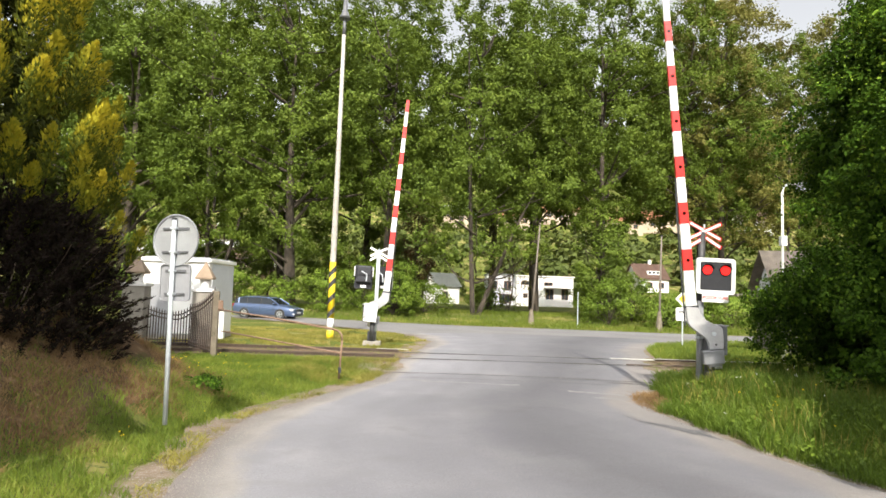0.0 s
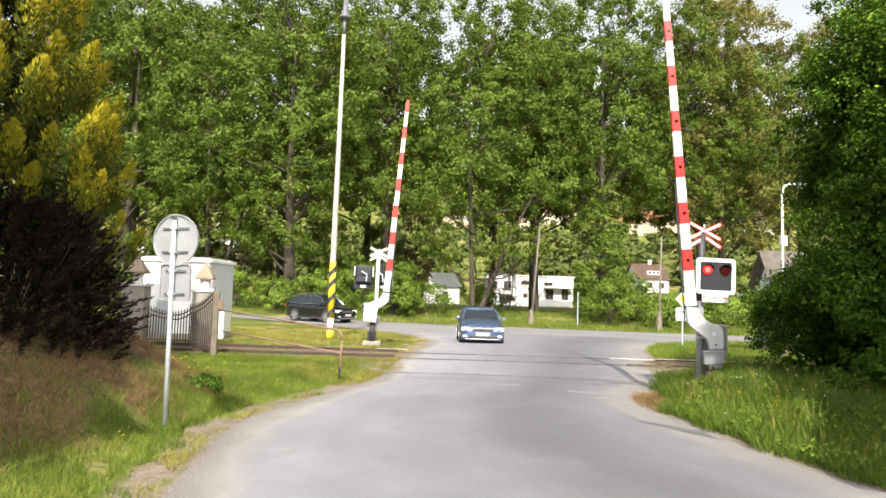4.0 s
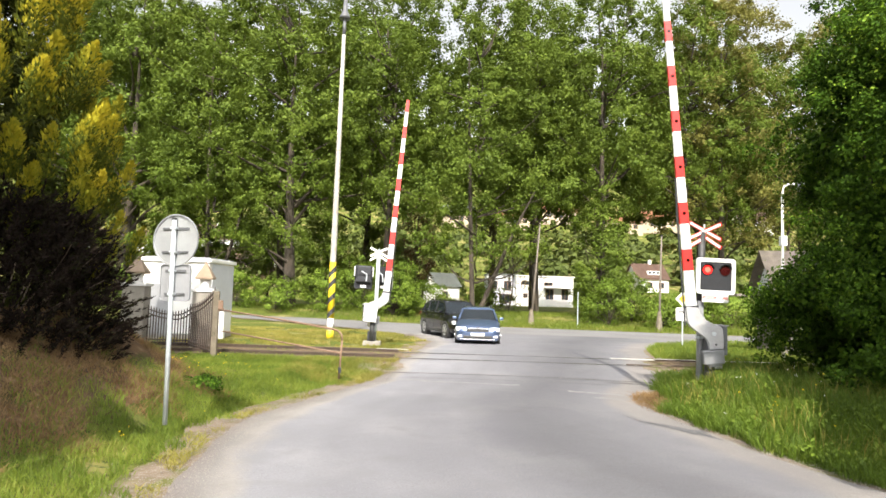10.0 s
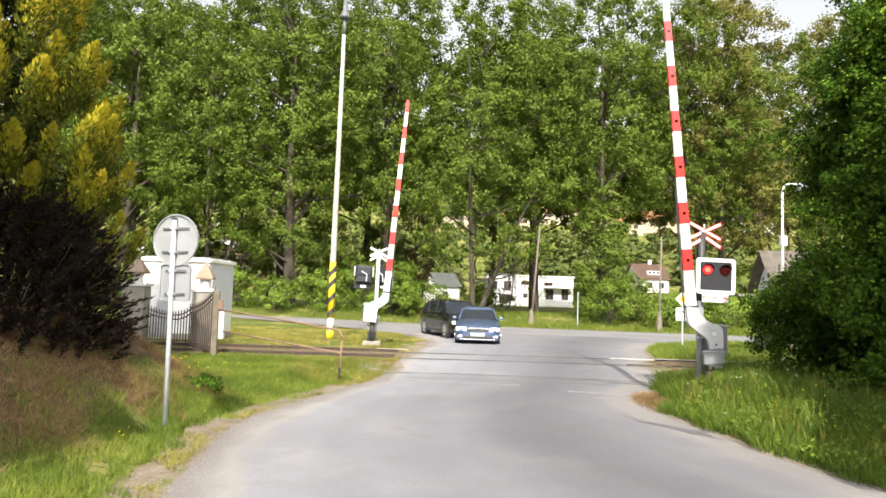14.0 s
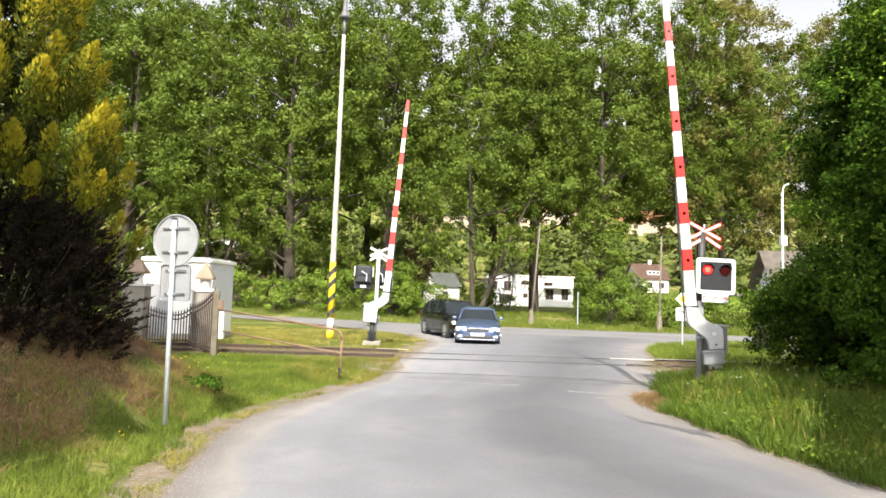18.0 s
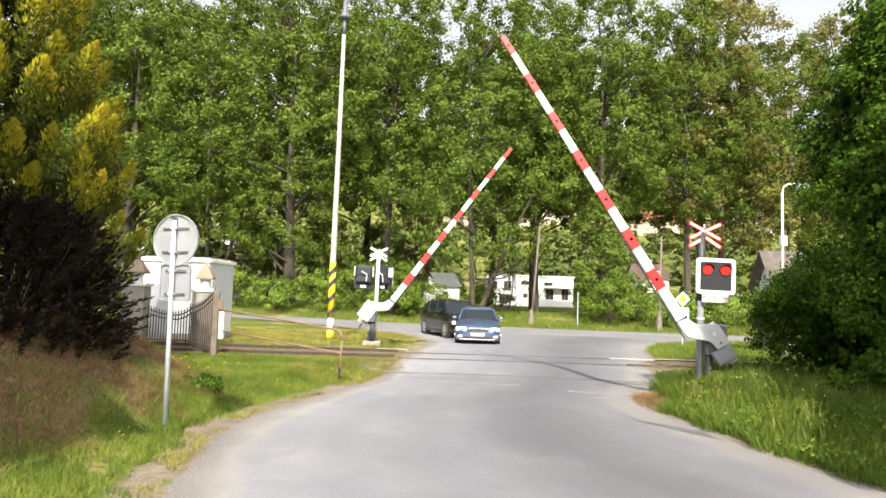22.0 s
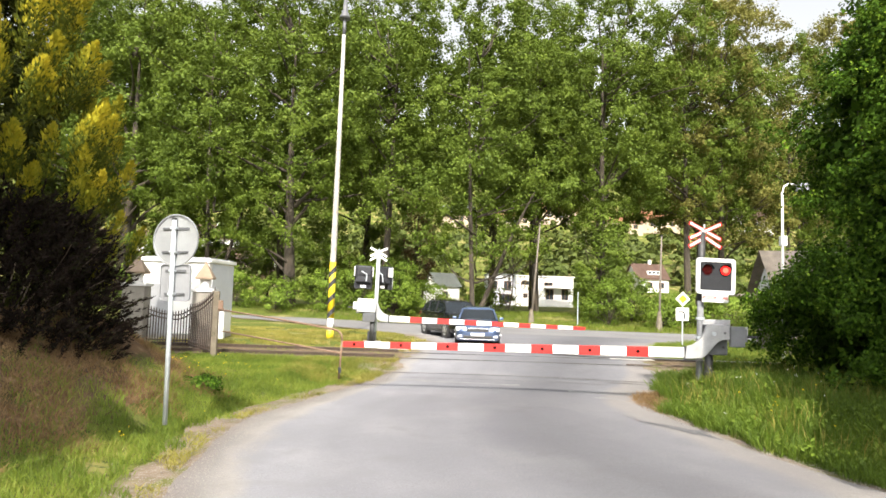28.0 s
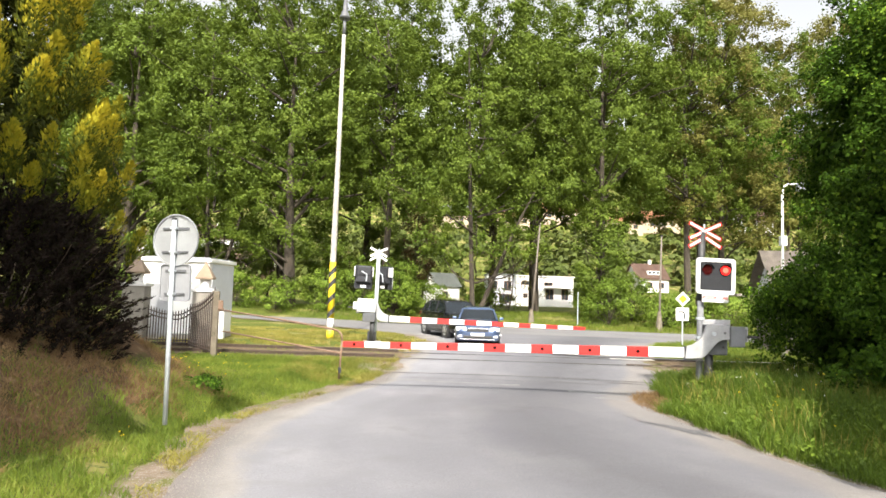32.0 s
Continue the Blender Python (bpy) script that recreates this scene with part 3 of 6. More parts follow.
def line_pts(x0, y0, x1, y1, n=40, amp=0.03):
    return [(x0 + (x1 - x0) * k / n, y0 + (y1 - y0) * k / n + random.uniform(-amp, amp)) for k in range(n + 1)]


seam("asphalt_joint", line_pts(-1.45, 16.68, 5.5, 16.38), 0.075, 0.005, "dark joint in the asphalt before the rails")
seam("asphalt_joint", line_pts(-0.85, 15.9, 4.2, 15.62), 0.05, 0.005, "thin crack in the asphalt before the rails")
seam("asphalt_joint", line_pts(4.2, 16.05, 5.3, 15.95, 12), 0.10, 0.007, "tarred patch edge by the verge corner")
# darker wedge that widens along the right road edge
seam("road_stain", [(3.35, 11.65), (3.42, 11.3), (3.48, 11.05), (3.65, 10.88), (3.85, 10.65), (4.0, 10.4), (4.15, 10.2), (4.3, 10.1)], 0.13, 0.004, "dark wedge at the road edge", M_ROADDARK, 5.0)
for x0, y0, x1, y1, w in ((2.9, 14.35, 4.1, 14.1, 0.22), (3.3, 13.6, 3.9, 13.5, 0.14), (-0.4, 15.25, 1.9, 14.95, 0.16), (-1.2, 15.6, -0.2, 15.4, 0.2)):
    seam("scraped_asphalt", line_pts(x0, y0, x1, y1, 24, 0.05), w, 0.003, "pale scraped patch in the asphalt", M_SCRAPE)


# ---- barriers and signals ----
ARM = 7.7


def barrier(m, label, cover_paint):
    """A half barrier: pedestal, drive case and a swinging arm that reaches towards -x when it is down."""
    b = thing("barrier", m, label, "level crossing barrier", "barriers of the crossing")
    part("foot", box(0, 0, 0.06, 0.62, 0.46, 0.16, 0.02), M_CONCRETE, b, "pale concrete foot")
    part("pedestal", tube([(0.0, 0.12, 0.1), (0.0, 0.12, 0.95)], [0.095, 0.08], 14), M_BLACK, b, "black steel pedestal", True)
    part("cable_box", box(0.02, -0.02, 0.32, 0.30, 0.2, 0.34, 0.02), M_DARKGREY, b)
    case = part("drive_case", box(0.12, 0.14, 1.13, 0.44, 0.34, 0.6, 0.03), M_CASE, b, "grey drive case")
    part("case_lid", box(0.12, 0.14, 1.445, 0.48, 0.38, 0.03, 0.01), M_GREY, case)
    part("hinge", box(-0.09, -0.036, 1.2, 0.03, 0.02, 0.3), M_BLACK, case)
    part("lock", tube([(0.24, -0.02, 1.0), (0.24, -0.06, 1.0)], 0.025, 10), M_BLACK, case)
    arm = new("arm")
    arm.parent = b
    tagged(arm, "red and white banded barrier arm")
    # beam: tapered box section, in the arm's own frame with the pivot at the origin
    drop = -0.40

    def half(u):
        return 0.108 - (0.108 - 0.058) * (u - 0.55) / (ARM - 0.55)

    def sleeve(u0, u1, grow, thick):
        bm = bmesh.new()
        ends = []
        for u in (u0, u1):
            h = half(u) + grow
            ends.append([bm.verts.new((-u, s * thick, drop + t * h)) for s, t in ((-1, -1), (-1, 1), (1, 1), (1, -1))])
        for k in range(4):
            bm.faces.new((ends[0][k], ends[0][(k + 1) % 4], ends[1][(k + 1) % 4], ends[1][k]))
        bm.faces.new(ends[0]), bm.faces.new(ends[1])
        bmesh.ops.recalc_face_normals(bm, faces=bm.faces)
        bmesh.ops.bevel(bm, geom=list(bm.edges), offset=0.012, segments=2, affect="EDGES")
        return bm

    part("beam", sleeve(0.55, ARM, 0.0, 0.04), M_WHITE, arm, "white tapered beam")
    for k in range(7):
        a = ARM - 0.985 * k
        part("red_band", sleeve(a - 0.47, a + 0.003, 0.003, 0.043), M_REDPAINT, arm, "red reflective band")
        part("reflector", tube([(-a + 0.24, -0.05, drop + 0.005), (-a + 0.24, -0.04, drop + 0.005)], 0.034, 12), M_REFLECT, arm, "dark round reflector")
    part("joint_strap", box(-0.58, 0, drop, 0.05, 0.1, 0.27, 0.008), M_DARKGREY, arm)
    part("tension_rod", tube([(-0.2, 0.0, drop - 0.15), (-0.6, 0.0, drop - 0.15), (-2.4, 0, drop - 0.135), (-3.3, 0, drop - 0.1)], 0.018, 6), M_BLACK, arm, "thin black tension rod")
    crank = slab([(0.12, 0.19), (-0.09, 0.19), (-0.155, 0.14), (-0.19, 0.04), (-0.25, -0.08), (-0.33, -0.17), (-0.43, -0.235), (-0.56, -0.275), (-0.60, -0.525), (-0.26, -0.51), (-0.17, -0.46), (-0.08, -0.36), (0.02, -0.235), (0.1, -0.16), (0.2, -0.12), (0.32, -0.11), (0.32, 0.17)], -0.055, 0.035, bevel=0.012)
    part("crank", crank, M_CRANK, arm, "white curved crank")
    part("pivot_bolt", tube([(0, -0.075, 0), (0, -0.04, 0)], 0.045, 14), M_GALV, arm)
    part("pivot_bolt", tube([(0.22, -0.07, 0.02), (0.22, -0.04, 0.02)], 0.022, 10), M_BLACK, arm)
    part("counterweight", box(0.47, -0.03, -0.05, 0.29, 0.14, 0.42, 0.02), M_WEIGHT, arm, "grey counterweight block")
    part("weight_plate", box(0.64, 0.0, -0.02, 0.06, 0.12, 0.26, 0.01), M_WEIGHT, arm)
    cover = part("gear_cover", box(0.21, 0.445, 0.05, 0.64, 0.05, 0.46, 0.015), cover_paint, arm, "pale gear cover")
    part("cover_rib", box(0.21, 0.475, 0.05, 0.03, 0.02, 0.4), M_CRANK, cover)
    part("cover_bolt", tube([(0.0, 0.46, 0.03), (0.0, 0.49, 0.03)], 0.04, 12), M_GALV, cover)
    part("cover_lug", box(0.36, 0.48, 0.22, 0.12, 0.04, 0.1, 0.01), M_CRANK, cover)
    # added plate; in white it makes the grey weight look sunlit from behind
    part("weight_cover", box(0.60, 0.06, 0.02, 0.26, 0.04, 0.26, 0.01), cover_paint, arm, "added pale plate, weight looks sunlit")
    part("tail_bar", box(0.76, 0.02, -0.05, 0.3, 0.035, 0.05), M_BLACK, arm)
    return b, arm


NEAR_PIVOT = (0.0, -0.12, 1.275)
near_barrier, near_arm = barrier(pose(5.65, 13.3, 0.0, 0, 0, -2.4), "red and white half barrier with grey case in grass", M_CRANK)
far_barrier, far_arm = barrier(pose(-2.44, 22.85, 0.03, 0, 0, 181), "red and white half barrier on a pale concrete foot", M_WHITE)
FAR_PIVOT = (0.0, -0.12, 1.36)


def strip(p, q, w, y0, y1):
    """A flat bar in the x, z plane from p to q."""
    p, q = Vector(p), Vector(q)
    d = (q - p).normalized() * 1.0
    n = Vector((-d.y, d.x)) * w / 2
    return slab([tuple(p + n), tuple(q + n), tuple(q - n), tuple(p - n)], y0, y1)


def crossbuck(parent, cx, cz, w, back=False, face=-1):
    """The double saltire: a cross and a chevron under it, white with red edges in front."""
    h = w * 0.25
    bars = [((cx - w / 2, cz + h), (cx + w / 2, cz - h)), ((cx - w / 2, cz - h), (cx + w / 2, cz + h)),
            ((cx - w / 2, cz - h * 2.0), (cx + 0.01, cz - h * 0.72)), ((cx - 0.01, cz - h * 0.72), (cx + w / 2, cz - h * 2.0))]
    for i, (p, q) in enumerate(bars):
        y = face * (0.05 + 0.006 * (i % 2))
        arm = part("crossbuck_bar", strip(p, q, w * 0.125, y, y - face * 0.004), M_WHITE if back else M_REDPAINT, parent, "white back of the crossbuck" if back else "red edged crossbuck bar")
        if not back:
            pv, qv = Vector(p), Vector(q)
            d = (qv - pv).normalized() * 0.03
            part("white_bar", strip(tuple(pv + d), tuple(qv - d), w * 0.07, y + face * 0.005, y + face * 0.001), M_WHITE, arm)
    part("bracket", tube([(cx, 0, cz - h * 2.0), (cx, 0, cz + h * 0.9)], 0.02, 8), M_GALV, parent)


def letters(text, size, parent, loc, material, bold=0.003):
    cu = bpy.data.curves.new("lettering", "FONT")
    cu.body, cu.size, cu.align_x, cu.align_y, cu.extrude, cu.offset = text, size, "CENTER", "CENTER", 0.003, bold
    tmp = bpy.data.objects.new("lettering", cu)
    scene.collection.objects.link(tmp)
    me = bpy.data.meshes.new_from_object(tmp.evaluated_get(bpy.context.evaluated_depsgraph_get()))
    bpy.data.objects.remove(tmp)
    me.materials.clear()
    me.materials.append(material)
    ob = new("lettering", me)
    ob.parent = parent
    ob.matrix_basis = pose(*loc, 90, 0, 0)
    return ob


def signal_head(parent, cx, cz, w, h, front=True):
    """A warning light: dark screen with a white edge, two red lenses under hoods, and a housing behind."""
    outer, inner = round_rect(w, h, 0.07), round_rect(w - 0.16, h - 0.16, 0.03)
    outer, inner = [(x + cx, z + cz) for x, z in outer], [(x + cx, z + cz) for x, z in inner]
    head = part("screen", slab([(x + cx, z + cz) for x, z in round_rect(w - 0.02, h - 0.02, 0.06)], -0.16, -0.10), M_DARKGREY, parent, "dark signal screen")
    part("white_edge", ring_slab(outer, inner, -0.175, -0.12), M_WHITE, head)
    part("housing", box(cx, -0.02, cz, w * 0.72, 0.18, h * 0.62, 0.03), M_DARKGREY, head)
    lamps = []
    for dx in (-0.19, 0.19):
        x, z = cx + dx, cz + h * 0.17
        part("lens", tube([(x, -0.185, z), (x, -0.15, z)], 0.108, 22), M_LENS, head, "dark red lens")
        hood = bmesh.new()
        rings = []
        for y, r in ((-0.16, 0.125), (-0.25, 0.128)):
            rings.append([hood.verts.new((x + r * math.cos(radians(a)), y, z + r * math.sin(radians(a)))) for a in range(10, 171, 16)])
        for k in range(len(rings[0]) - 1):
            hood.faces.new((rings[0][k], rings[0][k + 1], rings[1][k + 1], rings[1][k]))
        bmesh.ops.solidify(hood, geom=list(hood.faces), thickness=0.006)
        part("hood", hood, M_BLACK, head)
        if front:
            bulb = part("lamp", tube([(0, 0.0, 0), (0, 0.012, 0)], 0.1, 22), M_BULB, parent, "glowing red lamp")
            core = part("lamp_core", tube([(0, -0.004, 0), (0, 0.008, 0)], 0.056, 18), M_BULBHOT, parent, "bright red lamp core")
            lamps.append((bulb, core, (x, z)))
    return lamps


near_signal = thing("crossing_signal", pose(5.49, 13.52, 0, 0, 1.0, 1), "warning light with red edged crossbuck and white lettered plate", "railway signal", "signals of the crossing")
part("mast", tube([(0, 0, 0), (0, 0, 3.35)], 0.066, 14), M_GREY, near_signal, "galvanised mast", True)
part("mast_sleeve", tube([(0, 0, 1.95), (0, 0, 3.42)], 0.076, 14), M_BLACK, near_signal, "black upper mast", True)
part("mast_foot", box(0, 0, 0.1, 0.4, 0.4, 0.2, 0.02), M_CONCRETE, near_signal)
crossbuck(near_signal, 0.05, 3.44, 0.70)
LAMPS = signal_head(near_signal, 0.245, 2.48, 0.83, 0.76)
plate = part("plate", slab([(x + 0.235, z + 2.02) for x, z in round_rect(0.56, 0.18, 0.015)], -0.18, -0.165), M_WHITE, near_signal, "white plate with red lettering")
letters("POZOR VLAK", 0.088, plate, (0.235, -0.183, 2.02), M_REDPAINT, 0.0018)
for z in (1.15, 1.55):
    part("clamp", tube([(0, 0, z), (0, 0, z + 0.05)], 0.09, 14), M_GALV, near_signal)

far_signal = thing("crossing_signal", pose(-2.40, 23.15, 0.0, 0, 1.0, 0), "level crossing signal seen from behind with white crossbuck backs", "railway signal", "signals of the crossing")
part("mast", tube([(0, 0, 0), (0, 0, 3.45)], 0.07, 14), M_GALV, far_signal, "galvanised mast", True)
part("mast_foot", box(0, 0, 0.08, 0.35, 0.35, 0.16, 0.02), M_CONCRETE, far_signal)
crossbuck(far_signal, 0.0, 3.38, 0.62, back=True)
for cx, rz in ((-0.52, 10.0), (0.20, -42.0)):
    head = new("signal_head")
    head.parent = far_signal
    head.matrix_basis = pose(cx, 0.1, 2.45, 0, 0, 180 + rz)
    tagged(head, "dark grey signal box seen from behind")
    part("screen", slab(round_rect(0.66, 0.86, 0.06), -0.16, -0.10), M_DARKGREY, head)
    part("white_edge", ring_slab(round_rect(0.655, 0.85, 0.06), round_rect(0.56, 0.76, 0.03), -0.175, -0.16), M_WHITE, head)
    part("housing", box(0, 0.0, 0.06, 0.56, 0.2, 0.52, 0.04), M_DARKGREY, head)
    part("mount", tube([(-0.1, 0.1, -0.15), (-0.1, 0.14, 0.1), (0.1, 0.14, 0.2)], 0.025, 8), M_GALV, head, "grey bracket and cable")
    part("label_plate", box(0.0, 0.02, -0.34, 0.2, 0.02, 0.09), M_WHITE, head)
    part("hood_box", box(0.0, -0.02, 0.22, 0.52, 0.3, 0.34, 0.03), M_DARKGREY, head, "dark lamp hoods")
    for sx in (-0.335, 0.335):
        part("side_flange", box(sx, -0.05, 0.2, 0.035, 0.2, 0.34, 0.008), M_WHITE, head, "white side flange")


# ---- beside the lane: road sign, gate, hut, pipes, poles ----
def stand(x, y, rz=0.0):
    return pose(x, y, float(land(x, y)), 0, 0, rz)


sign = thing("road_sign", pose(-3.70, 8.75, 0.02, 0, -0.85, 0), "round sign and square plate, grey backs, on a post", "road sign")
part("post", tube([(0, 0, 0), (0, 0, 2.80)], 0.032, 14), M_GALV, sign, "galvanised post", True)
part("post_cap", tube([(0, 0, 2.80), (0, 0, 2.83)], 0.036, 12), M_BLACK, sign)
bm = slab(disc_points(0.355, 40), 0.05, 0.056)
disc = part("disc", bm, M_ALU, sign, "round aluminium sign back", m=pose(0.0, 0, 2.52, 0, 0, -15))
part("rim", ring_slab(disc_points(0.362, 40), disc_points(0.345, 40), 0.03, 0.058), M_ALU, disc)
for dz in (0.16, -0.17):
    part("rail_bar", box(0, 0.04, dz, 0.42, 0.02, 0.03), M_CASE, disc, "mounting bar")
    part("clamp", box(0, 0.005, dz, 0.09, 0.075, 0.035, 0.006), M_GALV, disc)
sq = part("square_plate", slab(round_rect(0.48, 0.5, 0.05), 0.05, 0.056), M_GREY, sign, "square aluminium plate back", m=pose(0.02, 0, 1.93, 0, 0, -15))
part("rim", ring_slab(round_rect(0.49, 0.51, 0.05), round_rect(0.465, 0.485, 0.045), 0.03, 0.058), M_GREY, sq)
for dz in (0.16, -0.16):
    part("rail_bar", box(0, 0.04, dz, 0.32, 0.02, 0.034), M_CASE, sq, "mounting bar")
    part("clamp", box(-0.02, 0.005, dz, 0.09, 0.075, 0.035, 0.006), M_GALV, sq)

hut = thing("hut", pose(-9.62, 24.2, 0.0, 0, 0, -2), "white plastered hut with a flat capped roof", "hut")
part("wall", box(0, 0, 1.4, 2.45, 2.4, 2.8, 0.02), M_LIMEWHITE, hut, "white plastered walls")
# thin sheet over the white wall, coloured as its shaded side
part("side_panel", box(1.24, 0.1, 1.87, 0.02, 2.1, 1.75), M_HUTSIDE, hut, "white plaster side, its shade in the colour")
part("roof", box(0, 0, 2.86, 2.62, 2.56, 0.14, 0.02), M_LIMEWHITE, hut, "white roof slab")
part("roof_cap", box(0, 0, 2.95, 2.4, 2.35, 0.05, 0.01), M_GREY, hut)
part("door", box(-0.55, -1.215, 1.0, 0.8, 0.03, 1.95, 0.01), M_GREY, hut)
part("plinth", box(0, 0, 0.1, 2.5, 2.46, 0.2, 0.01), M_CONCRETE, hut)
board = thing("marker_post", pose(-8.16, 23.7, 0.0, 0, 0, 0), "short white painted concrete post", "post")
part("shaft", box(0, 0, 0.5, 0.24, 0.2, 1.02, 0.02), M_LIMEWHITE, board)


def gate_pillar(x, y, w, h, label):
    p = thing("gate_pillar", pose(x, y, 0.0, 0, 0, 8), label, "gate pillar", "pillars of the gate")
    part("shaft", box(0, 0, h / 2, w, w, h, 0.025), M_CONCRETE, p, "weathered concrete shaft")
    part("neck", box(0, 0, h + 0.02, w * 1.15, w * 1.15, 0.1, 0.02), M_LIMEWHITE, p)
    lathe_n = lathe([(w * 0.28, h + 0.05), (w * 0.22, h + 0.2), (w * 0.3, h + 0.36)], 14)
    part("throat", lathe_n, M_LIMEWHITE, p, "pale round throat", True)
    bm = bmesh.new()
    r = w * 0.44
    b4 = [bm.verts.new((sx * r, sy * r, h + 0.42)) for sx, sy in ((-1, -1), (1, -1), (1, 1), (-1, 1))]
    b0 = [bm.verts.new((sx * r * 0.96, sy * r * 0.96, h + 0.36)) for sx, sy in ((-1, -1), (1, -1), (1, 1), (-1, 1))]
    top = bm.verts.new((0, 0, h + 0.92))
    bm.faces.new(b0[::-1])
    for k in range(4):
        bm.faces.new((b4[k], b4[(k + 1) % 4], top)), bm.faces.new((b0[k], b0[(k + 1) % 4], b4[(k + 1) % 4], b4[k]))
    part("cap", bm, M_SANDSTONE, p, "pointed brown stone cap")


gate_pillar(-7.42, 19.9, 0.60, 1.78, "concrete gate pillar with a pointed stone cap")
gate_pillar(-9.55, 19.9, 0.66, 1.9, "shaded concrete gate pillar with a pointed stone cap")


def iron_leaf(m, w, h0, h1, sag, label, bars):
    """A gate leaf: upright bars between a bottom rail and a sagging top rail with spikes."""
    g = thing("iron_gate", m, label, "gate", "leaves of the iron gate")

    def top(u):
        return h0 + (h1 - h0) * u - sag * math.sin(math.pi * u)

    for off in (0.0, -0.13):
        part("top_rail", tube([(w * k / 12, 0, top(k / 12) + off) for k in range(13)], 0.022, 6), M_IRON, g)
    for z in (0.16, 0.24):
        part("bottom_rail", tube([(0, 0, z), (w, 0, z)], 0.022, 6), M_IRON, g)
    for k in range(bars + 1):
        u = k / bars
        part("bar", tube([(w * u, 0, 0.1), (w * u, 0, top(u) + 0.08), (w * u, 0, top(u) + 0.14)], [0.019, 0.019, 0.003], 6), M_IRON, g)


iron_leaf(pose(-9.08, 19.75, 0, 0, 0, 0), 0.68, 1.17, 1.02, 0.03, "dark wrought iron gate leaf with a sagging top", 8)
iron_leaf(pose(-8.38, 19.7, 0, 0, 0, 0), 0.70, 1.02, 1.25, 0.10, "dark wrought iron gate leaf with a sagging top", 8)
iron_leaf(pose(-7.66, 19.45, 0, 0, 0, -53.5), 2.32, 1.25, 1.78, 0.12, "dark wrought iron fence panel", 13)
cpost = thing("concrete_post", pose(-6.19, 17.5, -0.1, 0, 0, 10), "mossy concrete post holding rusty pipes", "post")
part("shaft", box(0, 0, 0.95, 0.16, 0.16, 1.9, 0.02), M_MOSSY, cpost)
part("hinge_plate", box(0.13, -0.05, 1.5, 0.12, 0.08, 0.3, 0.01), M_RUSTPIPE, cpost, "rusty hinge plate")
part("hinge_plate", box(0.14, -0.05, 1.4, 0.16, 0.06, 0.06, 0.01), M_RUSTPIPE, cpost)
pipes = thing("pipe_railing", pose(0, 0, 0), "low railing of rusty pipes ending in a bent upright", "railing")
part("upper_pipe", tube([(-6.1, 17.45, 1.3), (-4.2, 16.2, 1.16), (-2.5, 14.85, 1.02), (-2.36, 14.8, 0.98), (-2.29, 14.8, 0.9), (-2.27, 14.8, 0.75)], 0.024, 10), M_RUSTPIPE, pipes, "rusty upper pipe", True)
part("upright", tube([(-2.27, 14.8, 0.78), (-2.29, 14.8, 0.4), (-2.31, 14.8, -0.12)], 0.024, 10), M_RUSTPIPE, pipes, "rusty bent upright", True)
part("lower_pipe", tube([(-6.0, 17.45, 0.72), (-4.2, 16.2, 0.6), (-2.3, 14.82, 0.47)], 0.02, 10), M_RUSTPIPE, pipes, "pale worn lower pipe", True)
part("collar", tube([(-2.3, 14.8, 0.15), (-2.3, 14.8, 0.02)], 0.04, 10), M_BLACK, pipes)

lamp_pole = thing("lamp_pole", pose(-4.5, 26.0, float(land(-4.5, 26)) + 0.02), "tall grey pole with yellow and black bands, bell cap", "pole")
part("shaft", tube([(0, 0, 0), (0, 0, 3.15), (0.02, 0, 8.0), (0.03, 0, 12.75)], [0.135, 0.125, 0.098, 0.075], 16), M_POLE, lamp_pole, "grey painted shaft with rust", True)
part("yellow_sleeve", tube([(0, 0, 0.85), (0, 0, 3.15)], [0.140, 0.130], 16), M_YELLOW, lamp_pole, "yellow painted sleeve", True)
part("white_sleeve", tube([(0, 0, 0.36), (0, 0, 0.85)], 0.139, 16), M_WHITE, lamp_pole, "white painted sleeve", True)
part("yellow_base", tube([(0, 0, 0.0), (0, 0, 0.36)], 0.142, 16), M_YELLOW, lamp_pole, "yellow painted base", True)
for z in (0.95, 1.55, 2.15, 2.62):
    bm = bmesh.new()
    lo, hi = [], []
    for k in range(16):
        a = 2 * math.pi * k / 16
        x, y = 0.145 * math.cos(a), 0.145 * math.sin(a)
        lo.append(bm.verts.new((x, y, z + 1.1 * x))), hi.append(bm.verts.new((x, y, z + 0.23 + 1.1 * x)))
    for k in range(16):
        bm.faces.new((lo[k], lo[(k + 1) % 16], hi[(k + 1) % 16], hi[k]))
    bm.faces.new(lo[::-1]), bm.faces.new(hi)
    part("black_band", bm, M_BLACK, lamp_pole, "slanting black band")
part("top_section", tube([(0.03, 0, 12.7), (0.04, 0, 13.5)], 0.07, 14), M_CASE, lamp_pole, "dark top section", True)
part("bell_cap", lathe([(0.23, 13.45), (0.22, 13.55), (0.15, 13.68), (0.10, 13.85), (0.08, 14.3)], 20, at=(0.04, 0, 0)), M_CASE, lamp_pole, "dark bell shaped cap", True)

prio = thing("road_sign", stand(10.87, 28.6), "yellow diamond priority sign over a white bend plate", "road sign")
part("post", tube([(0, 0, 0), (0, 0, 2.45)], 0.03, 10), M_GALV, prio)
dm = part("diamond", slab([(0.33, 0), (0, 0.33), (-0.33, 0), (0, -0.33)], -0.05, -0.04), M_WHITE, prio, "white edged diamond", m=pose(0, 0, 2.23))
part("diamond_face", slab([(0.2, 0), (0, 0.2), (-0.2, 0), (0, -0.2)], -0.056, -0.051), M_YELLOW, dm, "yellow diamond face")
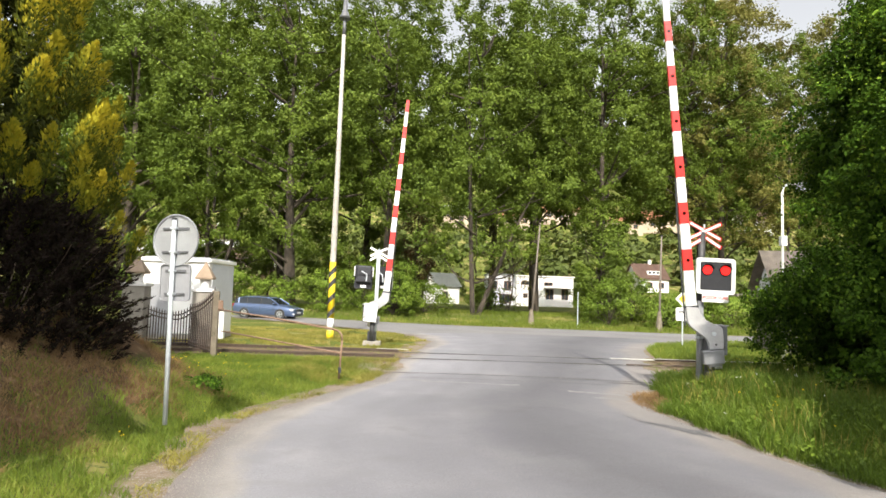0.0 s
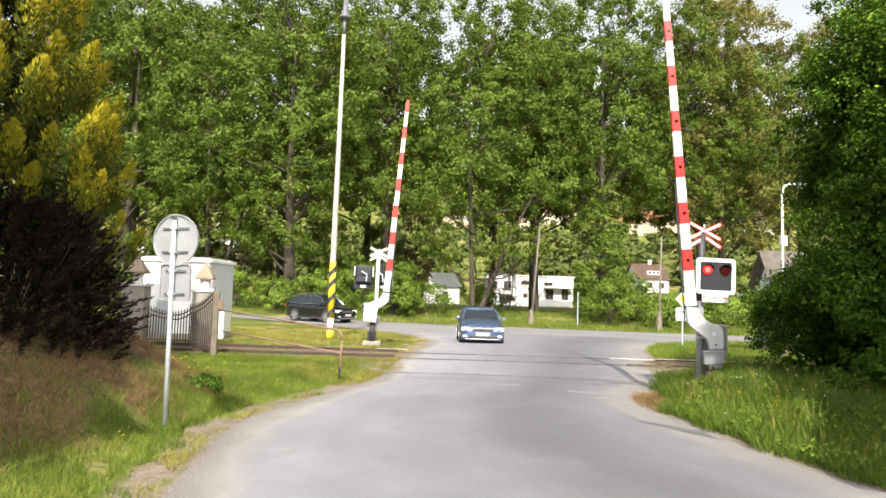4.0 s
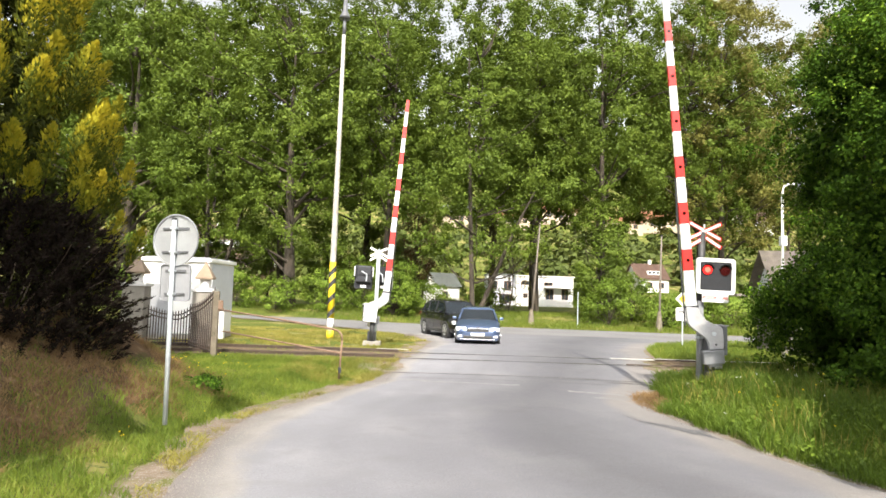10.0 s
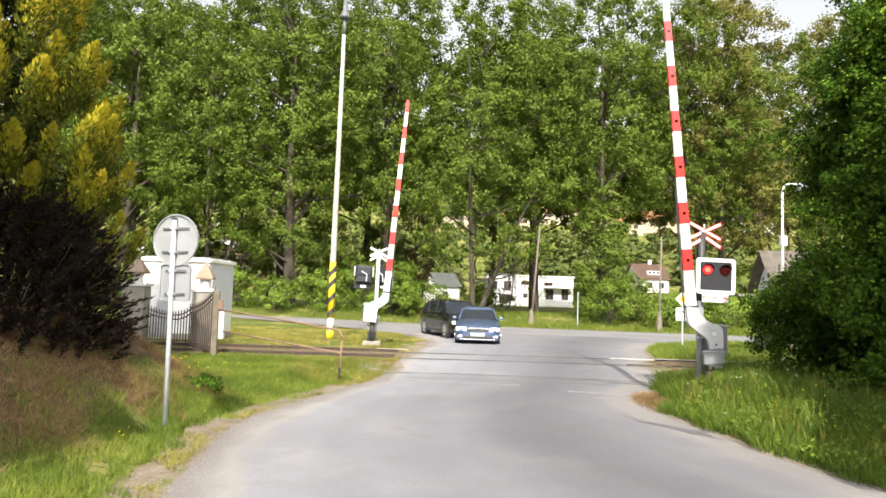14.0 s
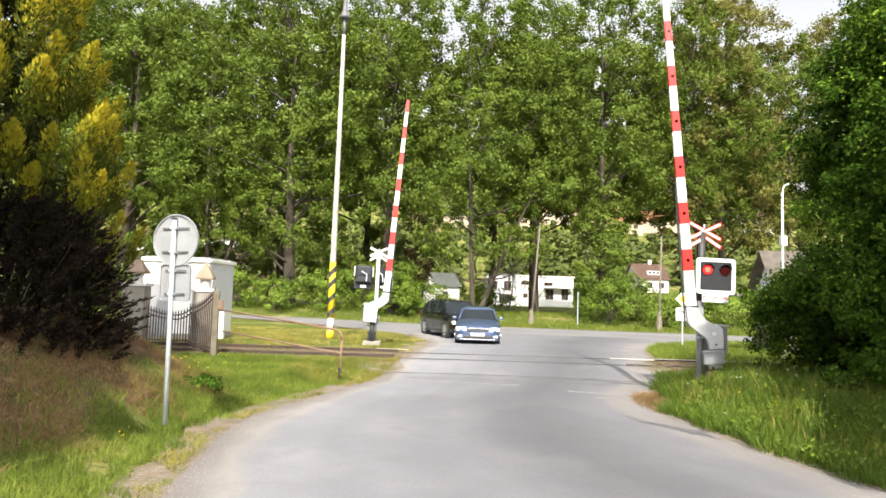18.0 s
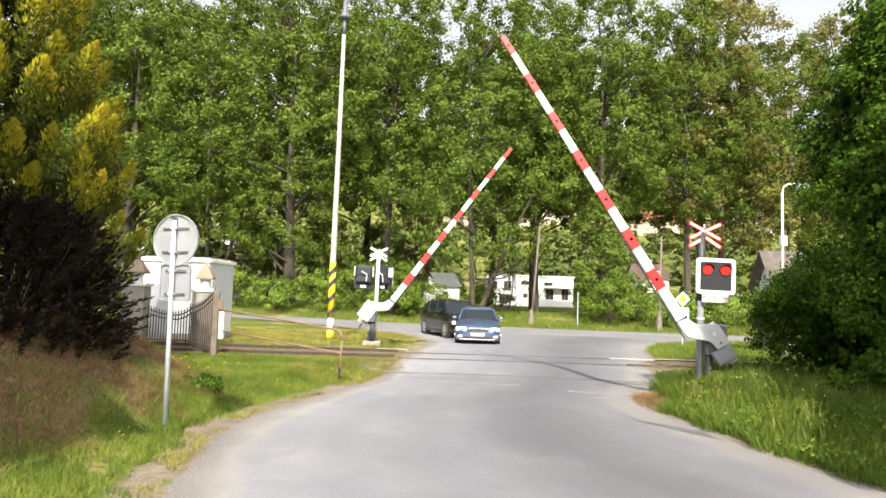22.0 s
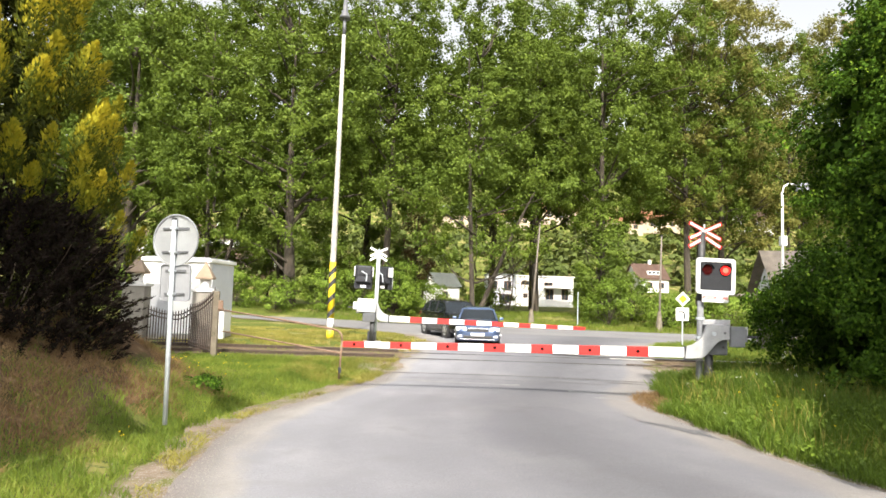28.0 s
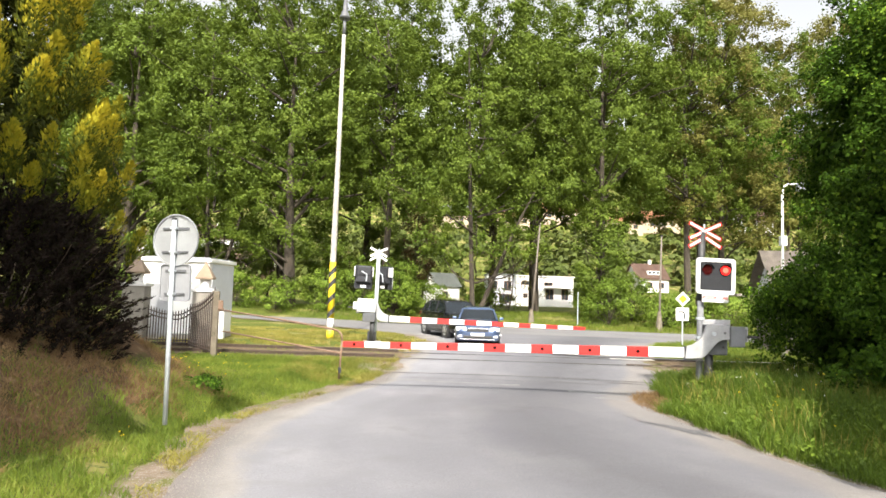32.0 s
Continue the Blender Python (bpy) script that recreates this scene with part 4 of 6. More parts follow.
pl = part("bend_plate", slab(round_rect(0.58, 0.58, 0.04), -0.05, -0.04), M_WHITE, prio, "white plate with a bent black line", m=pose(-0.02, 0, 1.55))
part("bent_line", tube([(0.1, -0.052, -0.2), (0.1, -0.052, 0.0), (0.03, -0.052, 0.1), (-0.18, -0.052, 0.1)], 0.035, 6), M_BLACK, pl, "thick bent black line")
part("side_line", box(0.2, -0.054, 0.1, 0.12, 0.006, 0.025), M_BLACK, pl)


def wood_pole(x, y, h, lean, label, foot_h):
    p = thing("utility_pole", stand(x, y), label, "utility pole", "utility poles")
    part("shaft", tube([(0, 0, 0), (lean * 0.5, 0, h * 0.5), (lean, 0, h)], [0.085, 0.07, 0.055], 12), M_WOODPOLE, p, "grey timber shaft", True)
    part("footing", lathe([(0.24, 0), (0.2, foot_h * 0.5), (0.12, foot_h)], 10), M_MOSSY, p, "tapered concrete footing")
    part("cap_iron", tube([(lean, 0, h), (lean, 0, h + 0.06)], 0.1, 10), M_BLACK, p)


wood_pole(14.98, 43.6, 6.6, 0.12, "grey timber pole on a tapered footing", 1.4)
wood_pole(6.62, 46.6, 7.4, 0.5, "leaning grey timber pole on a tapered footing", 1.2)
white_lamp = thing("street_lamp", stand(11.85, 22.0), "white lamp post with a curved arm", "street lamp")
part("post", tube([(0, 0, 0), (0, 0, 5.9), (0.06, 0, 6.12), (0.22, 0, 6.22), (0.5, 0, 6.22)], [0.05, 0.04, 0.035, 0.032, 0.032], 12), M_WHITE, white_lamp, "white painted curved tube post", True)
part("lamp_head", box(0.72, 0, 6.12, 0.42, 0.2, 0.3, 0.05), M_GREY, white_lamp, "grey lamp head")
part("mount", box(0.02, 0, 4.2, 0.2, 0.2, 0.35, 0.02), M_WHITE, white_lamp)
thin = thing("marker_stick", stand(9.9, 46.0), "thin pale roadside stick", "post")
part("stick", tube([(0, 0, 0), (0, 0, 2.6)], 0.035, 8), M_GALV, thin)


# ---- buildings ----
def at_hill(x, y):
    return pose(x, y, float(land(x, y)))



def house(x, y, w, d, wall_h, roof_h, wall, roof, label, rz=0.0, windows=(), chimney=True, sink=0.0, flat=False):
    """A gabled or flat house, ridge along its x; windows: (x, z, width, height) on the side that faces -y."""
    h = thing("house", pose(x, y, float(land(x, y)) - sink, 0, 0, rz), label, "house")
    wl = part("wall", box(0, 0, wall_h / 2, w, d, wall_h), wall, h, "rendered walls")
    if flat:
        part("roof", box(0, 0, wall_h + 0.1, w + 0.4, d + 0.4, 0.2, 0.03), roof, h, "flat roof")
    else:
        o = 0.35
        bm = bmesh.new()
        ring = [(-w / 2 - o, -d / 2 - o, wall_h - 0.25), (w / 2 + o, -d / 2 - o, wall_h - 0.25), (w / 2 + o, d / 2 + o, wall_h - 0.25), (-w / 2 - o, d / 2 + o, wall_h - 0.25)]
        v = [bm.verts.new(p) for p in ring] + [bm.verts.new((-w / 2 - o, 0, wall_h + roof_h)), bm.verts.new((w / 2 + o, 0, wall_h + roof_h))]
        f1, f2 = bm.faces.new((v[0], v[1], v[5], v[4])), bm.faces.new((v[2], v[3], v[4], v[5]))
        bmesh.ops.solidify(bm, geom=[f1, f2], thickness=0.16)
        part("roof", bm, roof, h, "tiled pitched roof")
        for sx in (-1, 1):
            bm = bmesh.new()
            a = [bm.verts.new((sx * (w / 2 - 0.01), yy, zz)) for yy, zz in ((-d / 2, wall_h - 0.05), (d / 2, wall_h - 0.05), (0, wall_h + roof_h - 0.25))]
            b = [bm.verts.new((sx * (w / 2 - 0.2), p.co.y, p.co.z)) for p in a]
            bm.faces.new(a), bm.faces.new(b[::-1])
            for k in range(3):
                bm.faces.new((a[k], b[k], b[(k + 1) % 3], a[(k + 1) % 3]))
            bmesh.ops.recalc_face_normals(bm, faces=bm.faces)
            part("gable", bm, wall, h)
        if chimney:
            part("chimney", box(w * (0.12 if x < 30 or y > 60 else -0.45), 0.2, wall_h + roof_h + 0.2, 0.6, 0.6, 1.3, 0.03), M_WALLWHITE, h, "white chimney")
    for wx, wz, ww, wh in windows:
        win = part("window", ring_slab([(wx + a * ww / 2, wz + b * wh / 2) for a, b in ((-1, -1), (1, -1), (1, 1), (-1, 1))], [(wx + a * (ww / 2 - 0.08), wz + b * (wh / 2 - 0.08)) for a, b in ((-1, -1), (1, -1), (1, 1), (-1, 1))], -d / 2 - 0.05, -d / 2 + 0.02), M_FRAMEBROWN, h, "brown window frame")
        part("pane", box(wx, -d / 2 - 0.006, wz, ww - 0.15, 0.016, wh - 0.15), M_PANE, win)
        part("mullion", box(wx, -d / 2 - 0.03, wz, 0.07, 0.03, wh - 0.1), M_FRAMEBROWN, win)
    return h


white = house(17.6, 114, 9.9, 9, 5.1, 0, M_WALLWHITE, M_WALLWHITE, "white flat roofed house with brown framed windows", 3, [(0.8, 2.1, 1.4, 1.9), (3.5, 2.0, 1.2, 2.2), (-3.4, 1.8, 0.8, 0.8), (-3.4, 4.0, 1.5, 0.7), (0.6, 3.9, 1.5, 0.6)], flat=True)
part("porch_roof", box(2.1, -5.1, 3.3, 4.8, 1.3, 0.16, 0.02), M_WALLWHITE, white, "white porch slab")
part("balcony_wall", box(2.1, -5.7, 0.65, 4.8, 0.14, 1.2, 0.02), M_WALLWHITE, white)
house(10.6, 115, 5.2, 8, 5.3, 0, M_HUTSIDE, M_ROOFGREY, "grey rendered house wing half hidden by branches", 0, [(-1.5, 3.6, 1.3, 1.3), (0.9, 3.4, 1.3, 1.7), (0.5, 1.2, 2.0, 1.6)], flat=True)
brown = house(43.2, 134, 6.4, 8.0, 2.9, 3.2, M_WALLWHITE, M_ROOFBROWN, "white cottage with a steep brown roof", 4, [(-0.8, 1.5, 1.2, 1.2), (1.6, 1.5, 1.2, 1.2)], sink=0.9)
part("dormer", box(0.4, -2.3, 4.1, 2.6, 1.6, 0.8, 0.02), M_WALLWHITE, brown, "white dormer")
for dx in (-0.45, 0.4, 1.25):
    part("dormer_pane", box(dx, -3.11, 4.14, 0.6, 0.02, 0.46), M_PANE, brown)
house(0.0, 110, 4.8, 3.8, 3.2, 2.1, M_WALLWHITE, M_ROOFGREY, "white house with a grey green roof", 36, [(-0.6, 1.5, 1.2, 1.2)], chimney=False)
for x, y, w, roof, wall, rz in ((21, 196, 11, M_ROOFORANGE, M_WALLCREAM, 5), (37, 202, 13, M_ROOFORANGE, M_WALLCREAM, -8), (54, 194, 12, M_ROOFORANGE, M_WALLCREAM, 3), (67, 197, 11, M_ROOFORANGE, M_WALLCREAM, -4), (4, 196, 10, M_ROOFGREY, M_WALLCREAM, 10), (97, 199, 10, M_ROOFBROWN, M_WALLWHITE, 0), (-55, 150, 11, M_ROOFBROWN, M_WALLWHITE, 5), (-44, 128, 10, M_ROOFBROWN, M_WALLCREAM, -10), (-72, 142, 11, M_ROOFBROWN, M_WALLWHITE, 12)):
    house(x, y, w, 9, 4.2, 3.4, wall, roof, "hillside house with a pitched tiled roof", rz, [(-w * 0.25, 2.9, 1.3, 1.3), (w * 0.05, 2.9, 1.3, 1.3), (w * 0.3, 2.9, 1.3, 1.3)], sink=1.6 if y > 180 else 0.3)
house(-33.7, 126, 4.5, 4.0, 2.4, 1.8, M_WALLCREAM, M_ROOFBROWN, "small hillside cottage with a brown roof", 8, [(-0.9, 1.4, 0.9, 1.0), (0.9, 1.4, 0.9, 1.0)])
ybox = thing("yellow_shed", at_hill(0.6, 122), "small yellow shed on the slope", "shed")
part("wall", box(0, 0, 0.9, 1.7, 1.4, 1.8, 0.02), M_YELLOW, ybox)
part("roof", box(0, 0, 1.86, 2.0, 1.7, 0.12, 0.02), M_ROOFGREY, ybox)
shed = house(15.42, 25.2, 4.6, 2.6, 2.55, 1.6, M_HUTSIDE, M_SHINGLE, "small grey shed with a steep weathered roof", -8, chimney=False)
for ch in shed.children:
    if ch.name.startswith("wall"):
        ch.data.materials[0] = M_SHINGLE
part("eave_board", box(-2.9, 0.4, 2.32, 1.25, 1.0, 0.1, 0.01), M_SHINGLE, shed)
house(35.5, 46.0, 7.0, 5.0, 7.0, 2.4, M_WALLCREAM, M_ROOFBROWN, "house with a white chimney behind the shrub", 0)


# ---- cars ----
def loft(sections):
    bm = bmesh.new()
    rings = [[bm.verts.new(p) for p in s] for s in sections]
    k = len(rings[0])
    for a, b in zip(rings, rings[1:]):
        for i in range(k):
            bm.faces.new((a[i], a[(i + 1) % k], b[(i + 1) % k], b[i]))
    bm.faces.new(rings[0]), bm.faces.new(rings[-1])
    bmesh.ops.recalc_face_normals(bm, faces=bm.faces)
    return bm


def car(name, label, paint, length, width, belt, roof, radius, base, tall):
    """A car with its nose towards +x and its origin on the ground under its middle. belt: window sill, roof: roof height, base: wheelbase."""
    c = thing(name, None, label, "car")
    L, W = length / 2, width / 2
    kz = belt / 0.93
    low = 0.18 * (1.35 if tall else 1.0)
    st = [(1.0, 0.66, low + 0.10, 0.52, 0.55), (0.985, 0.80, low + 0.04, 0.60, 0.63), (0.955, 0.90, low, 0.66, 0.70), (0.88, 0.965, low, 0.71, 0.78), (0.70, 0.99, low, 0.79, 0.88), (0.50, 1.0, low, 0.87, 0.955), (0.2, 1.0, low, 0.91, 0.97),
          (-0.4, 1.0, low, 0.94, 1.0), (-0.8, 0.985, low + 0.01, 0.95, 1.0), (-0.94, 0.95, low + 0.04, 0.95, 0.99), (-0.985, 0.88, low + 0.08, 0.92, 0.96), (-1.0, 0.76, low + 0.14, 0.84, 0.88)]
    secs = []
    for fx, fw, zl, zs, zt in st:
        w, zs, zt = W * fw, zs * kz, zt * kz
        half = [(w * 0.88, zl), (w * 0.965, zl + 0.06), (w * 0.985, zl + (zs - zl) * 0.4), (w, zl + (zs - zl) * 0.66), (w * 0.985, zl + (zs - zl) * 0.86), (w * 0.93, zs), (w * 0.78, zs + (zt - zs) * 0.75), (w * 0.4, zt)]
        secs.append([(fx * L, y, z) for y, z in half] + [(fx * L, -y, z) for y, z in half[::-1]])
    body = part("body", loft(secs), paint, c, "glossy painted body", True)
    kg = (roof - belt) / (1.465 - 0.93)

    def zr(z):
        return belt + (z - 0.93) * kg

    prof = [(0.50, 0.93), (0.40, 1.10), (0.21, 1.36), (0.08, 1.425), (-0.2, 1.455), (-0.6, 1.44), (-0.80, 1.385), (-0.90, 1.27), (-0.955, 1.02)] if not tall else [(0.50, 0.93), (0.42, 1.10), (0.27, 1.36), (0.12, 1.425), (-0.2, 1.455), (-0.52, 1.44), (-0.72, 1.375), (-0.86, 1.22), (-0.955, 1.0)]

    def gw(z):
        return W * (0.885 - 0.21 * (z - belt) / (roof - belt))

    secs = []
    for fx, z in prof:
        z = zr(z)
        lowz = min(belt - 0.02, z - 0.02)
        zz = max(z, belt)
        secs.append([(fx * L, gw(belt) * 0.985, lowz), (fx * L, gw(zz) * 0.97, zz - 0.02), (fx * L, gw(zz) * 0.8, zz), (fx * L, -gw(zz) * 0.8, zz), (fx * L, -gw(zz) * 0.97, zz - 0.02), (fx * L, -gw(belt) * 0.985, lowz)])
    part("glass", loft(secs), M_CARGLASS, c, "dark car windows")
    rsec = []
    for fx, z in prof[2:7]:
        z = zr(z)
        rsec.append([(fx * L, gw(z) * 0.985, z - 0.05), (fx * L, gw(z) * 0.97, z + 0.0), (fx * L, gw(z) * 0.7, z + 0.022), (fx * L, -gw(z) * 0.7, z + 0.022), (fx * L, -gw(z) * 0.97, z), (fx * L, -gw(z) * 0.985, z - 0.05)])
    part("roof", loft(rsec), paint, c, "painted roof", True)
    for s in (-1, 1):
        pa = [(fx * L, s * gw(max(zr(z), belt)) * 0.975, zr(z)) for fx, z in prof[:3]]
        part("pillar", tube(pa, [0.05, 0.042, 0.04], 6), paint, c)
        for fx, wdt in ((-0.07, 0.035), (-0.52, 0.035), (-0.80, 0.045)):
            zt = zr(float(np.interp(-fx, [-p[0] for p in prof], [p[1] for p in prof]))) - 0.03
            part("pillar", tube([(fx * L, s * gw(belt) * 0.97, belt - 0.02), (fx * L - 0.04, s * gw(zt) * 0.965, zt)], wdt, 6), paint if fx < -0.6 else M_TYRE, c)
        part("roof_rail", tube([(0.12 * L, s * gw(roof) * 0.93, roof + 0.0), (0.05 * L, s * gw(roof) * 0.93, roof + 0.05), (-0.6 * L, s * gw(roof) * 0.93, roof + 0.045), (-0.68 * L, s * gw(roof) * 0.93, roof - 0.02)], 0.016, 6), M_CHROME if tall else M_BLACK, c, "roof rail")
        part("sill_trim", tube([(0.44 * L, s * W * 0.885, belt + 0.015), (-0.4 * L, s * W * 0.885, belt + 0.035), (-0.85 * L, s * W * 0.875, belt + 0.035)], 0.014, 6), M_CHROME if tall else M_BLACK, c)
        if tall:
            top = [(fx * L, s * (gw(zr(z)) + 0.012), zr(z) - 0.045) for fx, z in prof[1:8]]
            part("window_trim", tube(top, 0.014, 6), M_CHROME, c, "bright window trim")
        mir = part("mirror", box(0.40 * L, s * (W + 0.05), belt + 0.06, 0.14, 0.17, 0.11, 0.03), paint, c)
        part("mirror_glass", box(0.40 * L - 0.082, s * (W + 0.05), belt + 0.06, 0.006, 0.15, 0.09), M_CHROME, mir)
        lampz = 0.60 * kz
        hl = part("headlight", box(0.93 * L, s * W * 0.72, lampz + 0.01, 0.24, W * 0.44, 0.15 * kz, 0.035), M_LAMPGLASS, c, "clear headlight")
        part("light_insert", tube([(0.978 * L, s * W * 0.68, lampz), (0.985 * L, s * W * 0.68, lampz)], 0.035, 10), M_CHROME, hl)
        part("fog_light", box(0.965 * L, s * W * 0.72, low + 0.17, 0.15, 0.24, 0.09, 0.02), M_LAMPGLASS, c, "fog light")
        part("rear_light", box(-0.965 * L, s * W * 0.8, 0.83 * kz, 0.14, 0.24, 0.22, 0.03), M_REARLAMP, c, "red rear light")
        for fx in (0.08, -0.30):
            part("door_handle", box(fx * L, s * (W * 0.985), belt - 0.12, 0.2, 0.03, 0.03, 0.008), paint if not tall else M_CHROME, c)
        for fx in (0.36, -0.07, -0.48):
            part("door_gap", box(fx * L, s * (W * 0.988), (low + belt) / 2 + 0.06, 0.010, 0.02, belt - low - 0.3), M_BLACK, c)
        part("side_skirt", box(0.0, s * W * 0.955, low + 0.03, base - 0.75, 0.08, 0.10, 0.02), M_BLACK, c)
    part("grille", box(0.99 * L, 0, 0.575 * kz, 0.06, W * 0.95, 0.12 * kz, 0.02), M_BLACK, c, "black grille with a bright edge")
    part("grille_trim", tube([(1.0 * L, -W * 0.42, 0.64 * kz), (1.006 * L, 0, 0.65 * kz), (1.0 * L, W * 0.42, 0.64 * kz)], 0.012, 6), M_CHROME, c)
    part("badge", tube([(1.0 * L, 0, 0.67 * kz), (1.012 * L, 0, 0.67 * kz)], 0.045, 14), M_CHROME, c, "round badge")
    part("lower_intake", box(0.985 * L, 0, low + 0.14, 0.10, W * 1.25, 0.13, 0.03), M_BLACK, c)
    part("bumper_lip", box(0.985 * L, 0, low + 0.055, 0.09, W * 1.5, 0.03, 0.01), M_CHROME if not tall else M_GREY, c)
    np_ = part("number_plate", box(1.01 * L, 0, 0.40 * kz + 0.02, 0.014, 0.52, 0.11), M_PLATE, c, "white number plate")
    for k in range(6):
        part("plate_bar", box(1.01 * L + 0.008, -0.18 + 0.072 * k, 0.40 * kz + 0.02, 0.003, 0.036, 0.06), M_BLACK, np_)
    part("wiper", tube([(0.49 * L, -0.45, belt + 0.03), (0.46 * L, 0.1, belt + 0.06)], 0.01, 5), M_BLACK, c)
    part("underbody", box(0, 0, low + 0.06, 1.6 * L, W * 1.7, 0.1), M_BLACK, c)
    wheels = []
    for sx in (1, -1):
        for s in (-1, 1):
            part("wheel_arch", tube([(sx * base / 2, s * (W - 0.25), radius), (sx * base / 2, s * (W - 0.002), radius)], radius + 0.055, 28), M_BLACK, c, "dark wheel arch")
            wh = new("wheel")
            wh.parent = c
            at = (sx * base / 2, s * (W - 0.105), radius)
            wh.matrix_basis = pose(*at)
            tyre = bmesh.new()
            prof_t = [(radius * 0.68, -0.1), (radius * 0.93, -0.11), (radius, -0.08), (radius, 0.08), (radius * 0.93, 0.11), (radius * 0.68, 0.1)]
            lathe(prof_t, 28, tyre)
            bmesh.ops.rotate(tyre, verts=tyre.verts, matrix=Matrix.Rotation(radians(90), 3, "X"))
            part("tyre", tyre, M_TYRE, wh, "black tyre")
            rim = bmesh.new()
            for k in range(5):
                a = 2 * math.pi * k / 5
                box(radius * 0.34, 0, 0, radius * 0.66, 0.03, 0.075, 0.0, Matrix.Translation((0, s * 0.105, 0)) @ Matrix.Rotation(a, 4, "Y"), rim)
            part("rim", rim, M_RIM, wh, "five spoke alloy rim")
            part("rim_ring", ring_slab(disc_points(radius * 0.70, 28), disc_points(radius * 0.60, 28), s * 0.112, s * 0.09), M_RIM, wh)
            part("hub", tube([(0, s * 0.09, 0), (0, s * 0.128, 0)], radius * 0.17, 12), M_RIM, wh)
            wheels.append((wh, at))
    return c, wheels


blue_car, blue_wheels = car("estate_car", "blue metallic estate car waiting at the crossing", M_CARBLUE, 4.66, 1.81, 0.95, 1.46, 0.315, 2.69, False)
black_car, black_wheels = car("suv_car", "black sport utility car with chrome window trim", M_CARBLACK, 4.80, 1.90, 1.12, 1.76, 0.365, 2.86, True)


# ---- trees and shrubs ----
def limb(rng, a, b, r0, r1, bend, bm, n=6, sides=7):
    a, b = np.array(a, float), np.array(b, float)
    mid = rng.normal(size=3) * bend
    pts, rr = [], []
    for k in range(n + 1):
        u = k / n
        pts.append(tuple(a + (b - a) * u + mid * math.sin(math.pi * u)))
        rr.append(r0 + (r1 - r0) * u)
    tube(pts, rr, sides, bm, caps=False)


def crown_points(rng, n, height, radius, bottom, lean=(0, 0), sparse=0.0, top_shape=0.75, open_top=0.0):
    """Clump centres in an uneven egg-shaped crown."""
    out = []
    ph = rng.uniform(0, 6.28, 6)
    while len(out) < n:
        u = rng.uniform(0, 1)
        z = bottom + (height - bottom) * u
        shape = max(0.0, 1 - ((u - 0.42) / 0.62) ** 2) ** (0.66 * top_shape)
        ang = rng.uniform(0, 2 * math.pi)
        lobes = 1 + 0.22 * math.sin(3 * ang + ph[0] + 4 * u) + 0.18 * math.sin(5 * ang + ph[1] - 7 * u) + 0.15 * math.sin(9 * u * 3 + ph[2])
        r = radius * shape * lobes * rng.uniform(0.25, 1.0) ** 0.5
        if rng.uniform() < sparse or (u > 0.68 and rng.uniform() < open_top) or (u < 0.16 and rng.uniform() < 0.45):
            continue
        out.append((r * math.cos(ang) + lean[0] * u, r * math.sin(ang) + lean[1] * u, z))
    return np.array(out)


def tree(name, m, label, seed, height, radius, bottom, clumps, per, clump_r, leaf, material, trunk_r=0.3, forks=1, category="tree", group="", sparse=0.0, open_top=0.0, flat=0.7, up=0.5, loose=0.0):
    rng = np.random.default_rng(seed)
    t = thing(name, m, label, category, group)
    c = crown_points(rng, clumps, height, radius, bottom, sparse=sparse, open_top=open_top)
    bm = bmesh.new()
    for k in range(forks):
        off = (k - (forks - 1) / 2) * 1.1
        top = (off * 2.2 + rng.normal() * 0.3, rng.normal() * 0.3, height * 0.82)
        if k == 1:
            off, top = 0.6, (4.6, 0.3, height * 0.36)
        limb(rng, (off * 0.35, 0, -0.1), top, trunk_r * (1.0 if forks == 1 else 0.8), 0.05 * min(1, height / 8), 0.35 * min(1, height / 10), bm, 10, 10)
    for i in rng.choice(len(c), min(len(c), 28), replace=False):
        z0 = max(bottom * 0.6, c[i][2] - rng.uniform(1.5, 4.0))
        if z0 < c[i][2]:
            limb(rng, (0, 0, min(z0, height * 0.75)), c[i], 0.10 * trunk_r / 0.3, 0.015 * min(1, height / 8), 0.4 * min(1, height / 10), bm, 5, 5)
    part("trunk", bm, M_BARK, t, "grey brown trunk with crooked limbs", True)
    rad = clump_r * rng.uniform(0.6, 1.35, len(c))
    outw = c - np.array([0, 0, bottom + (height - bottom) * 0.45])
    outw /= np.linalg.norm(outw, axis=1, keepdims=True) + 1e-6
    quads("crown", blobs(rng, c, rad, per, outw, leaf, leaf * 0.72, flat, up, loose), material, t)
    return t


def at_land(x, y, rz=0.0, s=1.0):
    return pose(x, y, float(land(x, y)), 0, 0, rz)


protos = []
LINDEN = "tall leafy linden with a ragged green crown"
TG = "trees beyond the road"
AIRY = {"flat": 0.85, "up": 0.35, "loose": 0.75}
protos.append(tree("linden_tree", at_land(-12.4, 52), LINDEN, 11, 28.5, 7.0, 4.2, 640, 90, 0.95, 0.22, M_LINDEN, 0.52, group=TG, **AIRY))
protos.append(tree("linden_tree", at_land(2.7, 50.5), LINDEN + " on a forked trunk", 12, 28.0, 6.6, 4.2, 600, 90, 0.95, 0.22, M_LINDEN, 0.27, 2, group=TG, open_top=0.28, **AIRY))
protos.append(tree("linden_tree", at_land(13.6, 54), LINDEN, 13, 29.0, 6.2, 9.4, 560, 87, 0.92, 0.22, M_LINDEN, 0.36, group=TG, sparse=0.1, open_top=0.28, **AIRY))
protos.append(tree("maple_tree", at_land(26.4, 60), "broad tree with brownish young leaves", 14, 31.5, 7.0, 6.6, 600, 87, 0.95, 0.225, M_OAK, 0.36, group=TG, **AIRY))
